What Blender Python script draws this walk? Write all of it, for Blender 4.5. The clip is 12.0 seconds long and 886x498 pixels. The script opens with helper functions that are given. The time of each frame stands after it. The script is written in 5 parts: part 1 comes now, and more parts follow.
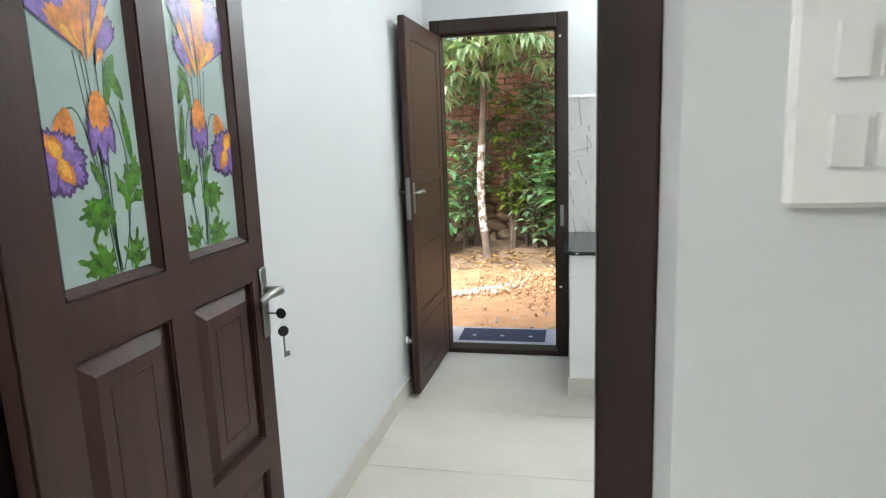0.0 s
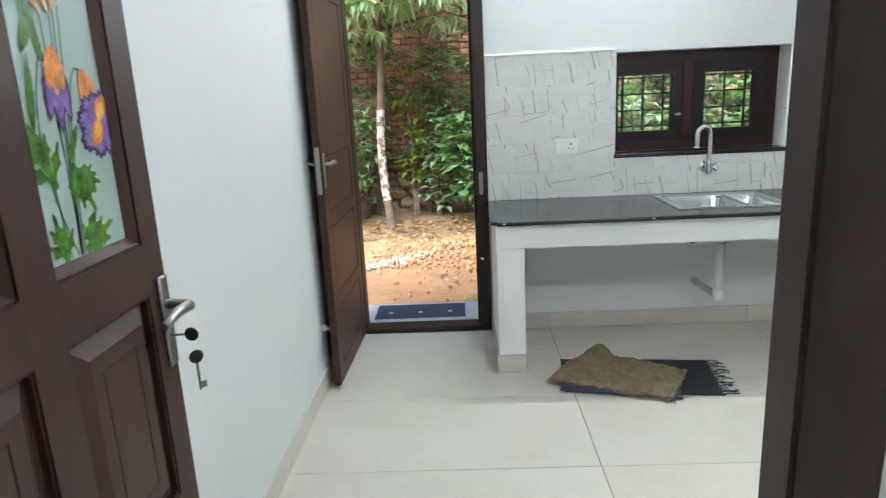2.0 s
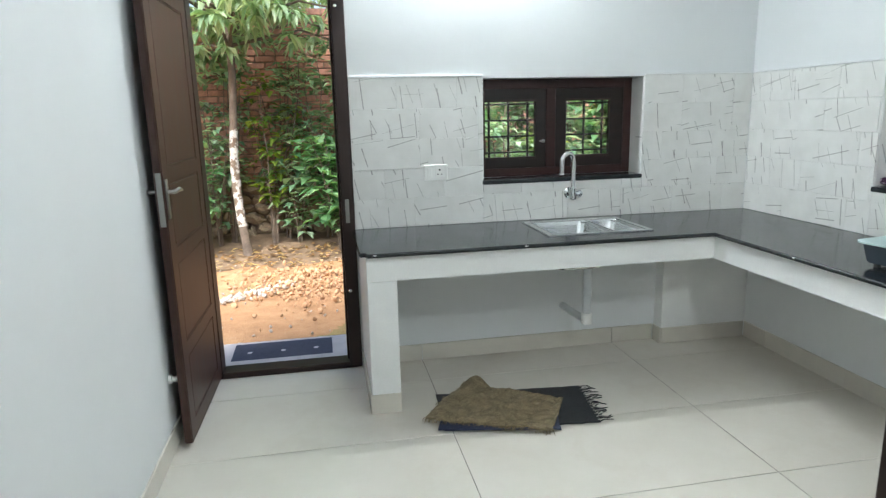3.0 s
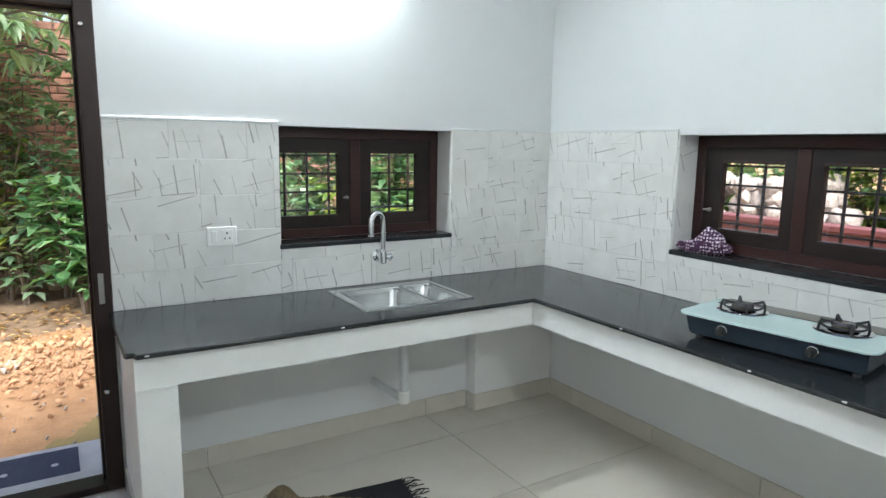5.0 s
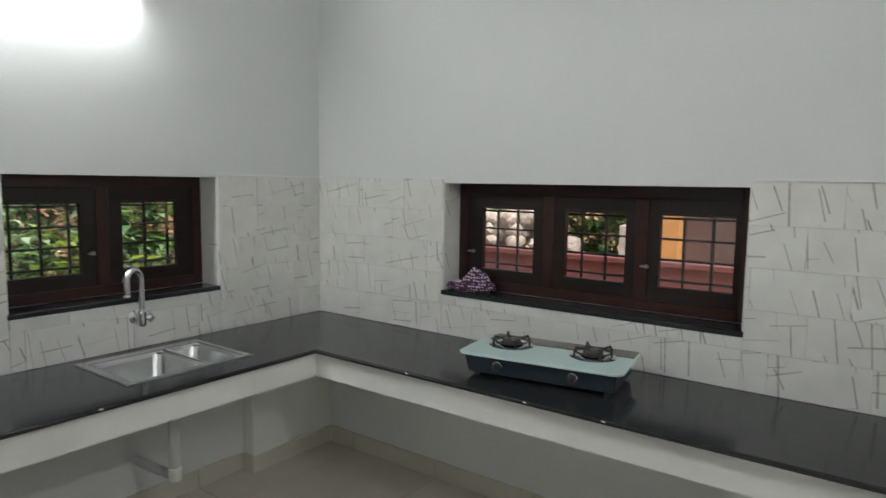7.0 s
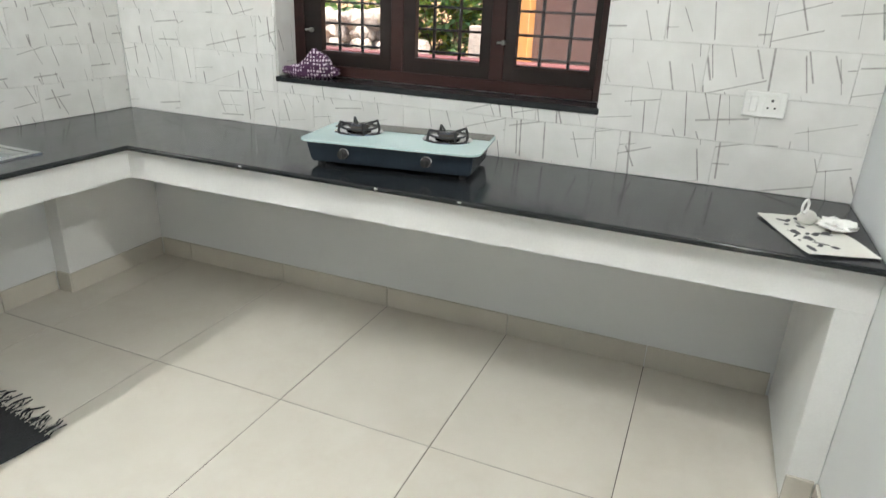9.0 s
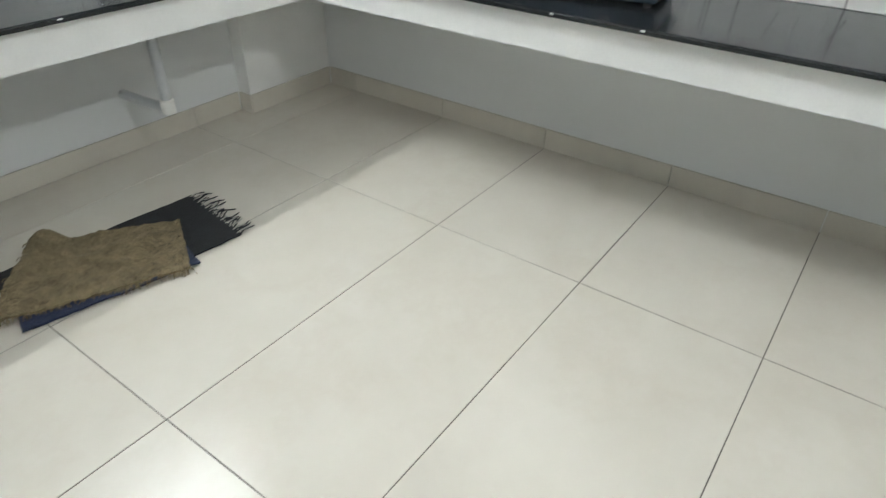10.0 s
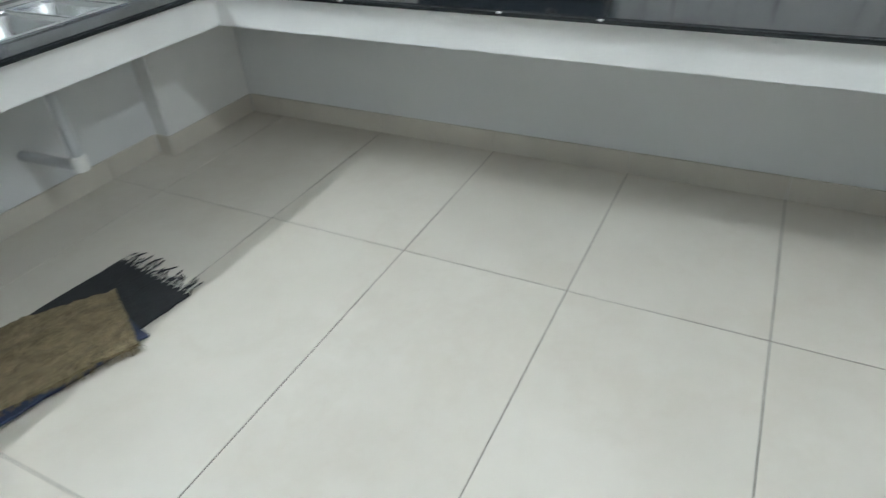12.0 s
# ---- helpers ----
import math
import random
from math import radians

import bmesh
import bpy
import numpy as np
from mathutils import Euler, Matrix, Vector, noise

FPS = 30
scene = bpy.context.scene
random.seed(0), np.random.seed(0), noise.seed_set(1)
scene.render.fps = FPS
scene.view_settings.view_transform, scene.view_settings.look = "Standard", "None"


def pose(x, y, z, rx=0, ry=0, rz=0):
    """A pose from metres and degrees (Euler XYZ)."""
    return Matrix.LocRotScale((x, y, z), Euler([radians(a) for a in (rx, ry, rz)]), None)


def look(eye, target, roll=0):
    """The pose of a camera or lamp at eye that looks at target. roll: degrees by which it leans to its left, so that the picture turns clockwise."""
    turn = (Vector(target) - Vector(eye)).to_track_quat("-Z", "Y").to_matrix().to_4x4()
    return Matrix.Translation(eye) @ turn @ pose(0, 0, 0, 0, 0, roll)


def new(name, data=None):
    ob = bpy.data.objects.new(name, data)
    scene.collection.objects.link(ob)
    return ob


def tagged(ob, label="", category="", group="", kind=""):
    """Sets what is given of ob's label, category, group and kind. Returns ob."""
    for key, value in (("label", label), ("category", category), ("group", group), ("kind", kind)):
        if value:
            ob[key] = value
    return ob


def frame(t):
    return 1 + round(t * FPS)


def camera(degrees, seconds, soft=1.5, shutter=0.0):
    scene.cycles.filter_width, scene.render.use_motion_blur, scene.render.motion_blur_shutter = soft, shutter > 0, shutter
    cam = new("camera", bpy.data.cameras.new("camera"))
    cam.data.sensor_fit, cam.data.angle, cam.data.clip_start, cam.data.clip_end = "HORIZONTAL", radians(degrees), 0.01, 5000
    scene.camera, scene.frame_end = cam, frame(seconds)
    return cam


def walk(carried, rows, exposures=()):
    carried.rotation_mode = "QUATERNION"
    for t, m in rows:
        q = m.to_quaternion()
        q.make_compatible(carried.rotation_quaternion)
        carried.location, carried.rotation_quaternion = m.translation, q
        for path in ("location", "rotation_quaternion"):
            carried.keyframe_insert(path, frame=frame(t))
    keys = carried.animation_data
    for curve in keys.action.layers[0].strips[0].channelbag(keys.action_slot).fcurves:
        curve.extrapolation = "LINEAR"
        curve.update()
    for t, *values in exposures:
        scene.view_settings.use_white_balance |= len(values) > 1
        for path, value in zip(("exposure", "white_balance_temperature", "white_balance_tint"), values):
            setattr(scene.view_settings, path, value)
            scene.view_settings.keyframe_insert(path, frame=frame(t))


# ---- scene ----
cam = camera(69.9, 12.0, soft=1.25, shutter=0.25)
PATH = [
    (0, (-2.347, -3.947, 1.412), (-2.754, -2.021, 1.061), -2.1),
    (0.5, (-2.433, -3.932, 1.416), (-2.786, -1.997, 1.055), -1.6),
    (1, (-2.475, -3.9, 1.409), (-2.747, -1.963, 0.99), -0.4),
    (1.5, (-2.501, -3.806, 1.4), (-2.723, -1.867, 0.963), -1.5),
    (2, (-2.516, -3.681, 1.41), (-2.594, -1.739, 0.94), -2.8),
    (2.5, (-2.547, -3.563, 1.402), (-2.393, -1.631, 0.91), -0.0),
    (2.7, (-2.55, -3.525, 1.408), (-2.292, -1.592, 0.961), -0.5),
    (4.3, (-2.507, -3.15, 1.461), (-1.843, -1.302, 1.08), -0.0),
    (4.5, (-2.534, -3.068, 1.484), (-1.738, -1.277, 1.083), 0.8),
    (5, (-2.572, -2.956, 1.511), (-1.533, -1.277, 1.192), 0.9),
    (5.5, (-2.615, -2.911, 1.577), (-1.483, -1.276, 1.362), 1.2),
    (6, (-2.675, -2.887, 1.623), (-1.428, -1.329, 1.499), 0.1),
    (6.5, (-2.67, -2.868, 1.623), (-1.258, -1.456, 1.504), 0.2),
    (7, (-2.627, -2.864, 1.586), (-1.026, -1.684, 1.377), 0.8),
    (7.5, (-2.607, -2.853, 1.522), (-0.889, -1.877, 1.212), 1.4),
    (7.7, (-2.589, -2.838, 1.507), (-0.845, -1.933, 1.136), 1.9),
    (9.3, (-2.427, -2.73, 1.334), (-0.764, -2.013, 0.485), 2.6),
    (9.5, (-2.471, -2.714, 1.297), (-0.901, -1.916, 0.349), 2.2),
    (10, (-2.507, -2.718, 1.321), (-1.176, -1.759, 0.177), 0.9),
    (10.5, (-2.57, -2.689, 1.313), (-1.442, -1.6, 0.072), -3.2),
    (11, (-2.611, -2.606, 1.307), (-1.56, -1.429, 0.077), -5.0),
    (11.5, (-2.538, -2.543, 1.318), (-1.41, -1.397, 0.128), -6.3),
    (12, (-2.426, -2.505, 1.295), (-0.981, -1.727, 0.151), -3.6),
]
EXPOSURES = [
    (0, 1.52, 6300, 8), (1, 1.42, 6230, 8), (2.5, 1.43, 6150, 6), (4.5, 1.35, 6220, 8), (5, 1.35, 6150, 7), (5.5, 0.80, 6120, 6), (6, 0.10, 6250, 6),
    (6.5, 0.00, 6450, 8), (7, 0.50, 6750, 9), (7.5, 1.20, 7000, 10), (9.5, 1.54, 6600, 9), (10.5, 1.20, 6300, 8), (11, 1.08, 6120, 8), (12, 1.27, 6080, 7),
]
walk(cam, [(t, look(eye, target, roll)) for t, eye, target, roll in PATH], EXPOSURES)

# ---- world, sun ----
SUN_ELEVATION, SUN_ROTATION = 58, 200
world = bpy.data.worlds.new("overcast_sky")
scene.world = world
world.use_nodes = True
sky = world.node_tree.nodes.new("ShaderNodeTexSky")
sky.sky_type, sky.sun_disc = "NISHITA", False
sky.sun_elevation, sky.sun_rotation = radians(SUN_ELEVATION), radians(SUN_ROTATION)
sky.dust_density = 4.0
background = world.node_tree.nodes["Background"]
world.node_tree.links.new(sky.outputs[0], background.inputs[0])
background.inputs[1].default_value = 0.15
sun = new("sun", bpy.data.lights.new("sun", "SUN"))
sun.data.energy, sun.data.angle, sun.data.color = 5.0, radians(50), (1, 0.96, 0.9)
sun.rotation_euler = (radians(90 - SUN_ELEVATION), 0, radians(180 - SUN_ROTATION))
TUBE_GLOW, SIDE_GLOW, HALL_GLOW = 98, 262, 112


# ---- building blocks ----
def box(bm, x0, x1, y0, y1, z0, z1, bev=0.0, seg=1):
    vs = [bm.verts.new((x, y, z)) for z in (z0, z1) for x, y in ((x0, y0), (x1, y0), (x1, y1), (x0, y1))]
    fs = [bm.faces.new([vs[i] for i in q]) for q in
          ((3, 2, 1, 0), (4, 5, 6, 7), (0, 1, 5, 4), (1, 2, 6, 5), (2, 3, 7, 6), (3, 0, 4, 7))]
    if bev:
        edges = list({e for f in fs for e in f.edges})
        bmesh.ops.bevel(bm, geom=edges, offset=bev, segments=seg, profile=0.5, affect="EDGES")
    return vs


def sweep(bm, points, radius, seg=10, closed=False):
    """A round bar along points; radius: a number or one for each point."""
    pts = [Vector(p) for p in points]
    n = len(pts)
    rad = radius if isinstance(radius, (list, tuple)) else [radius] * n
    rings, side = [], None
    for i, p in enumerate(pts):
        a = pts[(i - 1) % n] if (i or closed) else p
        b = pts[(i + 1) % n] if (i < n - 1 or closed) else p
        d = (b - a).normalized()
        if side is None:
            side = d.orthogonal().normalized()
        side = (side - d * side.dot(d)).normalized()
        up = d.cross(side)
        rings.append([bm.verts.new(p + rad[i] * (math.cos(k * math.tau / seg) * side + math.sin(k * math.tau / seg) * up))
                      for k in range(seg)])
    pairs = list(zip(rings, rings[1:])) + ([(rings[-1], rings[0])] if closed else [])
    for r, s in pairs:
        for k in range(seg):
            bm.faces.new((r[k], r[(k + 1) % seg], s[(k + 1) % seg], s[k]))
    if not closed:
        bm.faces.new(rings[0][::-1])
        bm.faces.new(rings[-1])


def lathe(bm, profile, at=(0, 0, 0), axis="z", seg=20):
    """A turned body: (radius, height) pairs, round the axis through at."""
    rings = []
    for r, h in profile:
        ring = []
        for k in range(seg):
            c, s = r * math.cos(k * math.tau / seg), r * math.sin(k * math.tau / seg)
            v = {"z": (c, s, h), "y": (s, h, c), "x": (h, c, s)}[axis]
            ring.append(bm.verts.new(Vector(v) + Vector(at)))
        rings.append(ring)
    for r, s in zip(rings, rings[1:]):
        for k in range(seg):
            bm.faces.new((r[k], r[(k + 1) % seg], s[(k + 1) % seg], s[k]))
    bm.faces.new(rings[0][::-1])
    bm.faces.new(rings[-1])


def sheet(bm, us, vs, w0, w1, to, hole=lambda u, v: False):
    """A slab of cells between the cuts us and vs, w0 to w1 thick, without the cells in holes."""
    memo = {}

    def vert(i, j, w):
        if (i, j, w) not in memo:
            memo[i, j, w] = bm.verts.new(to(us[i], vs[j], w))
        return memo[i, j, w]
    keep = {(i, j) for i in range(len(us) - 1) for j in range(len(vs) - 1)
            if not hole((us[i] + us[i + 1]) / 2, (vs[j] + vs[j + 1]) / 2)}
    for i, j in keep:
        q = ((i, j), (i + 1, j), (i + 1, j + 1), (i, j + 1))
        bm.faces.new([vert(*c, w1) for c in q])
        bm.faces.new([vert(*c, w0) for c in q[::-1]])
        for (a, b), d in (((q[0], q[1]), (0, -1)), ((q[1], q[2]), (1, 0)), ((q[2], q[3]), (0, 1)), ((q[3], q[0]), (-1, 0))):
            if (i + d[0], j + d[1]) not in keep:
                bm.faces.new((vert(*a, w0), vert(*b, w0), vert(*b, w1), vert(*a, w1)))
    bmesh.ops.recalc_face_normals(bm, faces=bm.faces[:])


def part(name, bm, material, parent=None, label="", smooth=0, m=None):
    """Link a bmesh as one mesh object, under a thing or a part. smooth: the angle up to which edges are shaded round."""
    bmesh.ops.recalc_face_normals(bm, faces=bm.faces[:])
    mesh = bpy.data.meshes.new(name)
    bm.to_mesh(mesh)
    bm.free()
    mesh.materials.append(material)
    if smooth:
        mesh.polygons.foreach_set("use_smooth", [True] * len(mesh.polygons))
        mesh.set_sharp_from_angle(angle=radians(smooth))
    ob = new(name, mesh)
    if parent:
        ob.parent = parent
    if m is not None:
        ob.matrix_basis = m
    return tagged(ob, label=label)


def thing(name, m, label, category, group="", kind=""):
    ob = new(name)
    ob.empty_display_size = 0.1
    ob.matrix_basis = m
    return tagged(ob, label, category, group, kind)


def solid(name, material, boxes, parent=None, label="", bev=0.002, smooth=0, m=None):
    bm = bmesh.new()
    for b in boxes:
        box(bm, *b, bev=bev)
    return part(name, bm, material, parent, label, smooth, m)


# ---- materials ----
class Nodes:
    def __init__(self, name):
        self.mat = bpy.data.materials.new(name)
        self.mat.use_nodes = True
        self.tree = self.mat.node_tree
        self.bsdf = self.tree.nodes["Principled BSDF"]

    def add(self, kind, **values):
        n = self.tree.nodes.new("ShaderNode" + kind)
        for key, value in values.items():
            n.inputs[key.replace("_", " ")].default_value = value
        return n

    def link(self, a, b):
        self.tree.links.new(a, b)

    def math(self, op, a, b=None, c=None):
        n = self.tree.nodes.new("ShaderNodeMath")
        n.operation = op
        for i, v in enumerate((a, b, c)):
            if v is None:
                continue
            if isinstance(v, (int, float)):
                n.inputs[i].default_value = v
            else:
                self.link(v, n.inputs[i])
        return n.outputs[0]

    def coords(self, scale=(1, 1, 1), space="Object", shift=False):
        tc = self.add("TexCoord")
        mp = self.add("Mapping")
        mp.inputs["Scale"].default_value = scale
        self.link(tc.outputs[space], mp.inputs["Vector"])
        if not shift:
            return mp.outputs[0]
        info = self.add("ObjectInfo")
        add = self.add("VectorMath")
        mul = self.add("VectorMath")
        mul.operation = "SCALE"
        mul.inputs[0].default_value = (37.0, 91.0, 53.0)
        self.link(info.outputs["Random"], mul.inputs["Scale"])
        self.link(mp.outputs[0], add.inputs[0])
        self.link(mul.outputs[0], add.inputs[1])
        return add.outputs[0]

    def noise(self, vector, scale, detail=4, rough=0.55):
        n = self.add("TexNoise", Scale=scale, Detail=detail, Roughness=rough)
        self.link(vector, n.inputs["Vector"])
        return n.outputs["Fac"]

    def ramp(self, fac, stops):
        n = self.add("ValToRGB")
        els = n.color_ramp.elements
        while len(els) < len(stops):
            els.new(0.5)
        for e, (p, c) in zip(els, stops):
            e.position, e.color = p, (*c, 1)
        self.link(fac, n.inputs[0])
        return n.outputs[0]

    def mix(self, fac, a, b, mode="MIX"):
        n = self.tree.nodes.new("ShaderNodeMix")
        n.data_type, n.blend_type = "RGBA", mode
        for v, i in ((fac, 0), (a, 6), (b, 7)):
            if isinstance(v, (int, float)):
                n.inputs[i].default_value = v
            elif isinstance(v, tuple):
                n.inputs[i].default_value = (*v, 1)
            else:
                self.link(v, n.inputs[i])
        return n.outputs[2]

    def set(self, color=None, rough=None, bump=None, height=0.1, distance=0.01, **other):
        for v, key in ((color, "Base Color"), (rough, "Roughness")):
            if v is None:
                continue
            if isinstance(v, tuple):
                self.bsdf.inputs[key].default_value = (*v, 1)
            elif isinstance(v, (int, float)):
                self.bsdf.inputs[key].default_value = v
            else:
                self.link(v, self.bsdf.inputs[key])
        if bump is not None:
            b = self.add("Bump", Strength=height, Distance=distance)
            self.link(bump, b.inputs["Height"])
            self.link(b.outputs[0], self.bsdf.inputs["Normal"])
        for key, value in other.items():
            self.bsdf.inputs[key.replace("_", " ")].default_value = value
        return self.mat


def shade(color, k):
    return tuple(min(1.0, c * k) for c in color)


def plain(name, color, rough=0.5, vary=0.12, scale=6.0, grain=90.0, height=0.08, metal=0.0, shift=False, stretch=(1, 1, 1), **other):
    """One surface with two scales of variation: broad blotches and fine grain."""
    n = Nodes(name)
    v = n.coords(stretch, shift=shift)
    big, fine = n.noise(v, scale, 3), n.noise(v, grain, 3)
    f = n.math("ADD", n.math("MULTIPLY", big, 0.7), n.math("MULTIPLY", fine, 0.3))
    col = n.ramp(f, [(0.3, shade(color, 1 - vary)), (0.7, shade(color, 1 + vary))])
    r = n.math("ADD", n.math("MULTIPLY", n.math("SUBTRACT", big, 0.5), 0.25 * rough), rough)
    return n.set(col, r, fine, height, 0.004, Metallic=metal, **other)


def wall_paint(name, color):
    n = Nodes(name)
    v = n.coords()
    big, mid, fine = n.noise(v, 0.9, 3), n.noise(v, 5, 4), n.noise(v, 140, 2)
    col = n.mix(n.math("MULTIPLY", mid, 0.35), shade(color, 1.0), shade(color, 0.9))
    col = n.mix(n.math("MULTIPLY", big, 0.4), col, shade(color, 0.93))
    rough = n.math("ADD", 0.5, n.math("MULTIPLY", mid, 0.2))
    b = n.math("ADD", n.math("MULTIPLY", mid, 0.6), n.math("MULTIPLY", fine, 0.25))
    return n.set(col, rough, b, 0.18, 0.004)


def wood(name, dark, light, rough=0.33, along=2, coat=0.25):
    n = Nodes(name)
    s = [16, 16, 16]
    s[along] = 1.1
    v = n.coords(tuple(s), shift=True)
    ring, fine = n.noise(v, 1.4, 5, 0.6), n.noise(v, 9, 3)
    f = n.math("ADD", n.math("MULTIPLY", ring, 0.75), n.math("MULTIPLY", fine, 0.25))
    col = n.ramp(f, [(0.32, dark), (0.68, light)])
    r = n.math("ADD", rough - 0.06, n.math("MULTIPLY", ring, 0.14))
    return n.set(col, r, fine, 0.06, 0.002, Coat_Weight=coat, Coat_Roughness=0.2, Specular_IOR_Level=0.3)


def floor_tile_material():
    n = Nodes("vitrified_floor_tile")
    v = n.coords(shift=True)
    cloud, speck, vein = n.noise(v, 2.2, 5, 0.6), n.noise(v, 260, 2), n.noise(v, 0.9, 6, 0.7)
    col = n.ramp(cloud, [(0.25, (0.61, 0.57, 0.495)), (0.75, (0.69, 0.655, 0.585))])
    line = n.math("SUBTRACT", 1.0, n.math("MINIMUM", n.math("MULTIPLY", n.math("ABSOLUTE", n.math("SUBTRACT", vein, 0.5)), 22.0), 1.0))
    col = n.mix(n.math("MULTIPLY", line, 0.10), col, (0.5, 0.42, 0.33))
    col = n.mix(n.math("MULTIPLY", speck, 0.10), col, (0.55, 0.5, 0.43))
    r = n.math("ADD", 0.17, n.math("MULTIPLY", cloud, 0.14))
    return n.set(col, r, cloud, 0.02, 0.004)


def dash_layer(n, vector, cells, half, width, slope, keep, seed):
    """Short thin strokes, one in some of the cells of a grid, along the first axis of the cell."""
    mp = n.add("Mapping")
    mp.inputs["Scale"].default_value = cells
    mp.inputs["Location"].default_value = (seed * 3.7, 0, seed * 5.3)
    n.link(vector, mp.inputs["Vector"])
    fl = n.add("VectorMath")
    fl.operation = "FLOOR"
    n.link(mp.outputs[0], fl.inputs[0])
    fr = n.add("VectorMath")
    fr.operation = "FRACTION"
    n.link(mp.outputs[0], fr.inputs[0])
    wn = n.tree.nodes.new("ShaderNodeTexWhiteNoise")
    wn.noise_dimensions = "3D"
    n.link(fl.outputs[0], wn.inputs["Vector"])
    f, r = n.add("SeparateXYZ"), n.add("SeparateColor")
    n.link(fr.outputs[0], f.inputs[0])
    n.link(wn.outputs["Color"], r.inputs[0])
    return f, r, wn.outputs["Value"], half, width, slope, keep


def dash_mask(n, layer, along, across):
    f, r, value, half, width, slope, keep = layer
    lean = -0.05 if along == 0 else 1.1
    u = n.math("SUBTRACT", f.outputs[along], 0.5)
    v = n.math("SUBTRACT", f.outputs[across], n.math("ADD", 0.32, n.math("MULTIPLY", r.outputs[0], 0.36)))
    tilt = n.math("MULTIPLY", n.math("SUBTRACT", r.outputs[1], lean), slope)
    off = n.math("ABSOLUTE", n.math("SUBTRACT", v, n.math("MULTIPLY", u, tilt)))
    thick = n.math("MULTIPLY", n.math("ADD", r.outputs[2], 0.25), width)
    a = n.math("MULTIPLY", n.math("SUBTRACT", 1.0, n.math("DIVIDE", off, thick)), 1.7)
    a = n.math("MINIMUM", n.math("MAXIMUM", a, 0.0), 1.0)
    reach = n.math("LESS_THAN", n.math("ABSOLUTE", u), n.math("ADD", half, n.math("MULTIPLY", r.outputs[1], 0.49 - half)))
    on = n.math("LESS_THAN", value, keep)
    return n.math("MULTIPLY", n.math("MULTIPLY", a, reach), on)


def wall_tile_material():
    n = Nodes("veined_wall_tile")
    v = n.coords(shift=True)
    cloud, fine = n.noise(v, 7, 4), n.noise(v, 40, 3)
    col = n.ramp(cloud, [(0.3, (0.70, 0.695, 0.665)), (0.7, (0.80, 0.795, 0.77))])
    flat = [(dash_layer(n, v, (5.2, 1, 12), 0.30, 0.040, 0.75, 0.30, 1), 0, 2),
            (dash_layer(n, v, (4.0, 1, 8.5), 0.20, 0.034, 0.5, 0.24, 2), 0, 2)]
    steep = [(dash_layer(n, v, (13, 1, 7.4), 0.26, 0.048, 0.85, 0.42, 3), 2, 0),
             (dash_layer(n, v, (10, 1, 4.6), 0.18, 0.040, 0.6, 0.28, 4), 2, 0)]
    veins = []
    for layers in (flat, steep):
        total = None
        for layer, a, b in layers:
            m = dash_mask(n, layer, a, b)
            total = m if total is None else n.math("MAXIMUM", total, m)
        veins.append(total)
    col = n.mix(n.math("MULTIPLY", veins[0], n.math("ADD", 0.08, n.math("MULTIPLY", fine, 0.95))), col, (0.20, 0.19, 0.175))
    col = n.mix(n.math("MULTIPLY", veins[1], n.math("ADD", 0.12, n.math("MULTIPLY", fine, 1.0))), col, (0.17, 0.16, 0.15))
    total = n.math("MAXIMUM", veins[0], veins[1])
    r = n.math("ADD", 0.10, n.math("MULTIPLY", cloud, 0.1))
    return n.set(col, r, n.math("SUBTRACT", cloud, n.math("MULTIPLY", total, 0.5)), 0.05, 0.003)


def granite_material():
    n = Nodes("black_granite")
    v = n.coords()
    vo = n.add("TexVoronoi", Scale=420.0)
    n.link(v, vo.inputs["Vector"])
    speck = n.math("GREATER_THAN", n.noise(v, 330, 2), 0.66)
    big = n.noise(v, 5, 4)
    col = n.ramp(big, [(0.3, (0.012, 0.014, 0.016)), (0.7, (0.024, 0.027, 0.030))])
    col = n.mix(n.math("MULTIPLY", speck, 0.5), col, (0.10, 0.11, 0.12))
    smear = n.noise(n.coords((1, 3, 1)), 6, 5, 0.65)
    r = n.math("ADD", 0.07, n.math("MULTIPLY", smear, 0.16))
    return n.set(col, r, smear, 0.015, 0.003, Specular_IOR_Level=0.42)


def glass(name, color=(1, 1, 1), rough=0.0):
    n = Nodes(name)
    return n.set(color, rough, Transmission_Weight=1.0, IOR=1.45)


def glow(name, color, strength):
    n = Nodes(name)
    return n.set((0.9, 0.9, 0.9), 0.4, Emission_Color=(*color, 1), Emission_Strength=strength)


PAINT = wall_paint("white_wall_paint", (0.72, 0.735, 0.735))
CEILING = wall_paint("white_ceiling_paint", (0.72, 0.725, 0.715))
RENDER = plain("white_cement_paint", (0.78, 0.785, 0.77), 0.6, 0.06, 4, 120)
FLOOR_TILE = floor_tile_material()
GROUT = plain("grey_joint", (0.16, 0.145, 0.125), 0.85, 0.3, 30, 200)
SKIRT = plain("beige_skirting_tile", (0.615, 0.58, 0.51), 0.25, 0.08, 3, 200, shift=True)
WALL_TILE = wall_tile_material()
TILE_JOINT = plain("pale_tile_joint", (0.77, 0.765, 0.74), 0.7, 0.08, 12, 150)
EDGE_TRIM = plain("white_edge_trim", (0.85, 0.86, 0.86), 0.25, 0.03)
GRANITE = granite_material()
WOOD = wood("dark_stained_teak", (0.015, 0.0085, 0.007), (0.036, 0.019, 0.0155), 0.5, 2, 0.08)
WOOD_DOOR = wood("brown_polished_teak", (0.031, 0.0140, 0.0102), (0.061, 0.0278, 0.0195), 0.5, 2, 0.1)
WOOD_INNER = wood("reddish_window_teak", (0.020, 0.0060, 0.0052), (0.040, 0.0120, 0.0098), 0.45, 0)
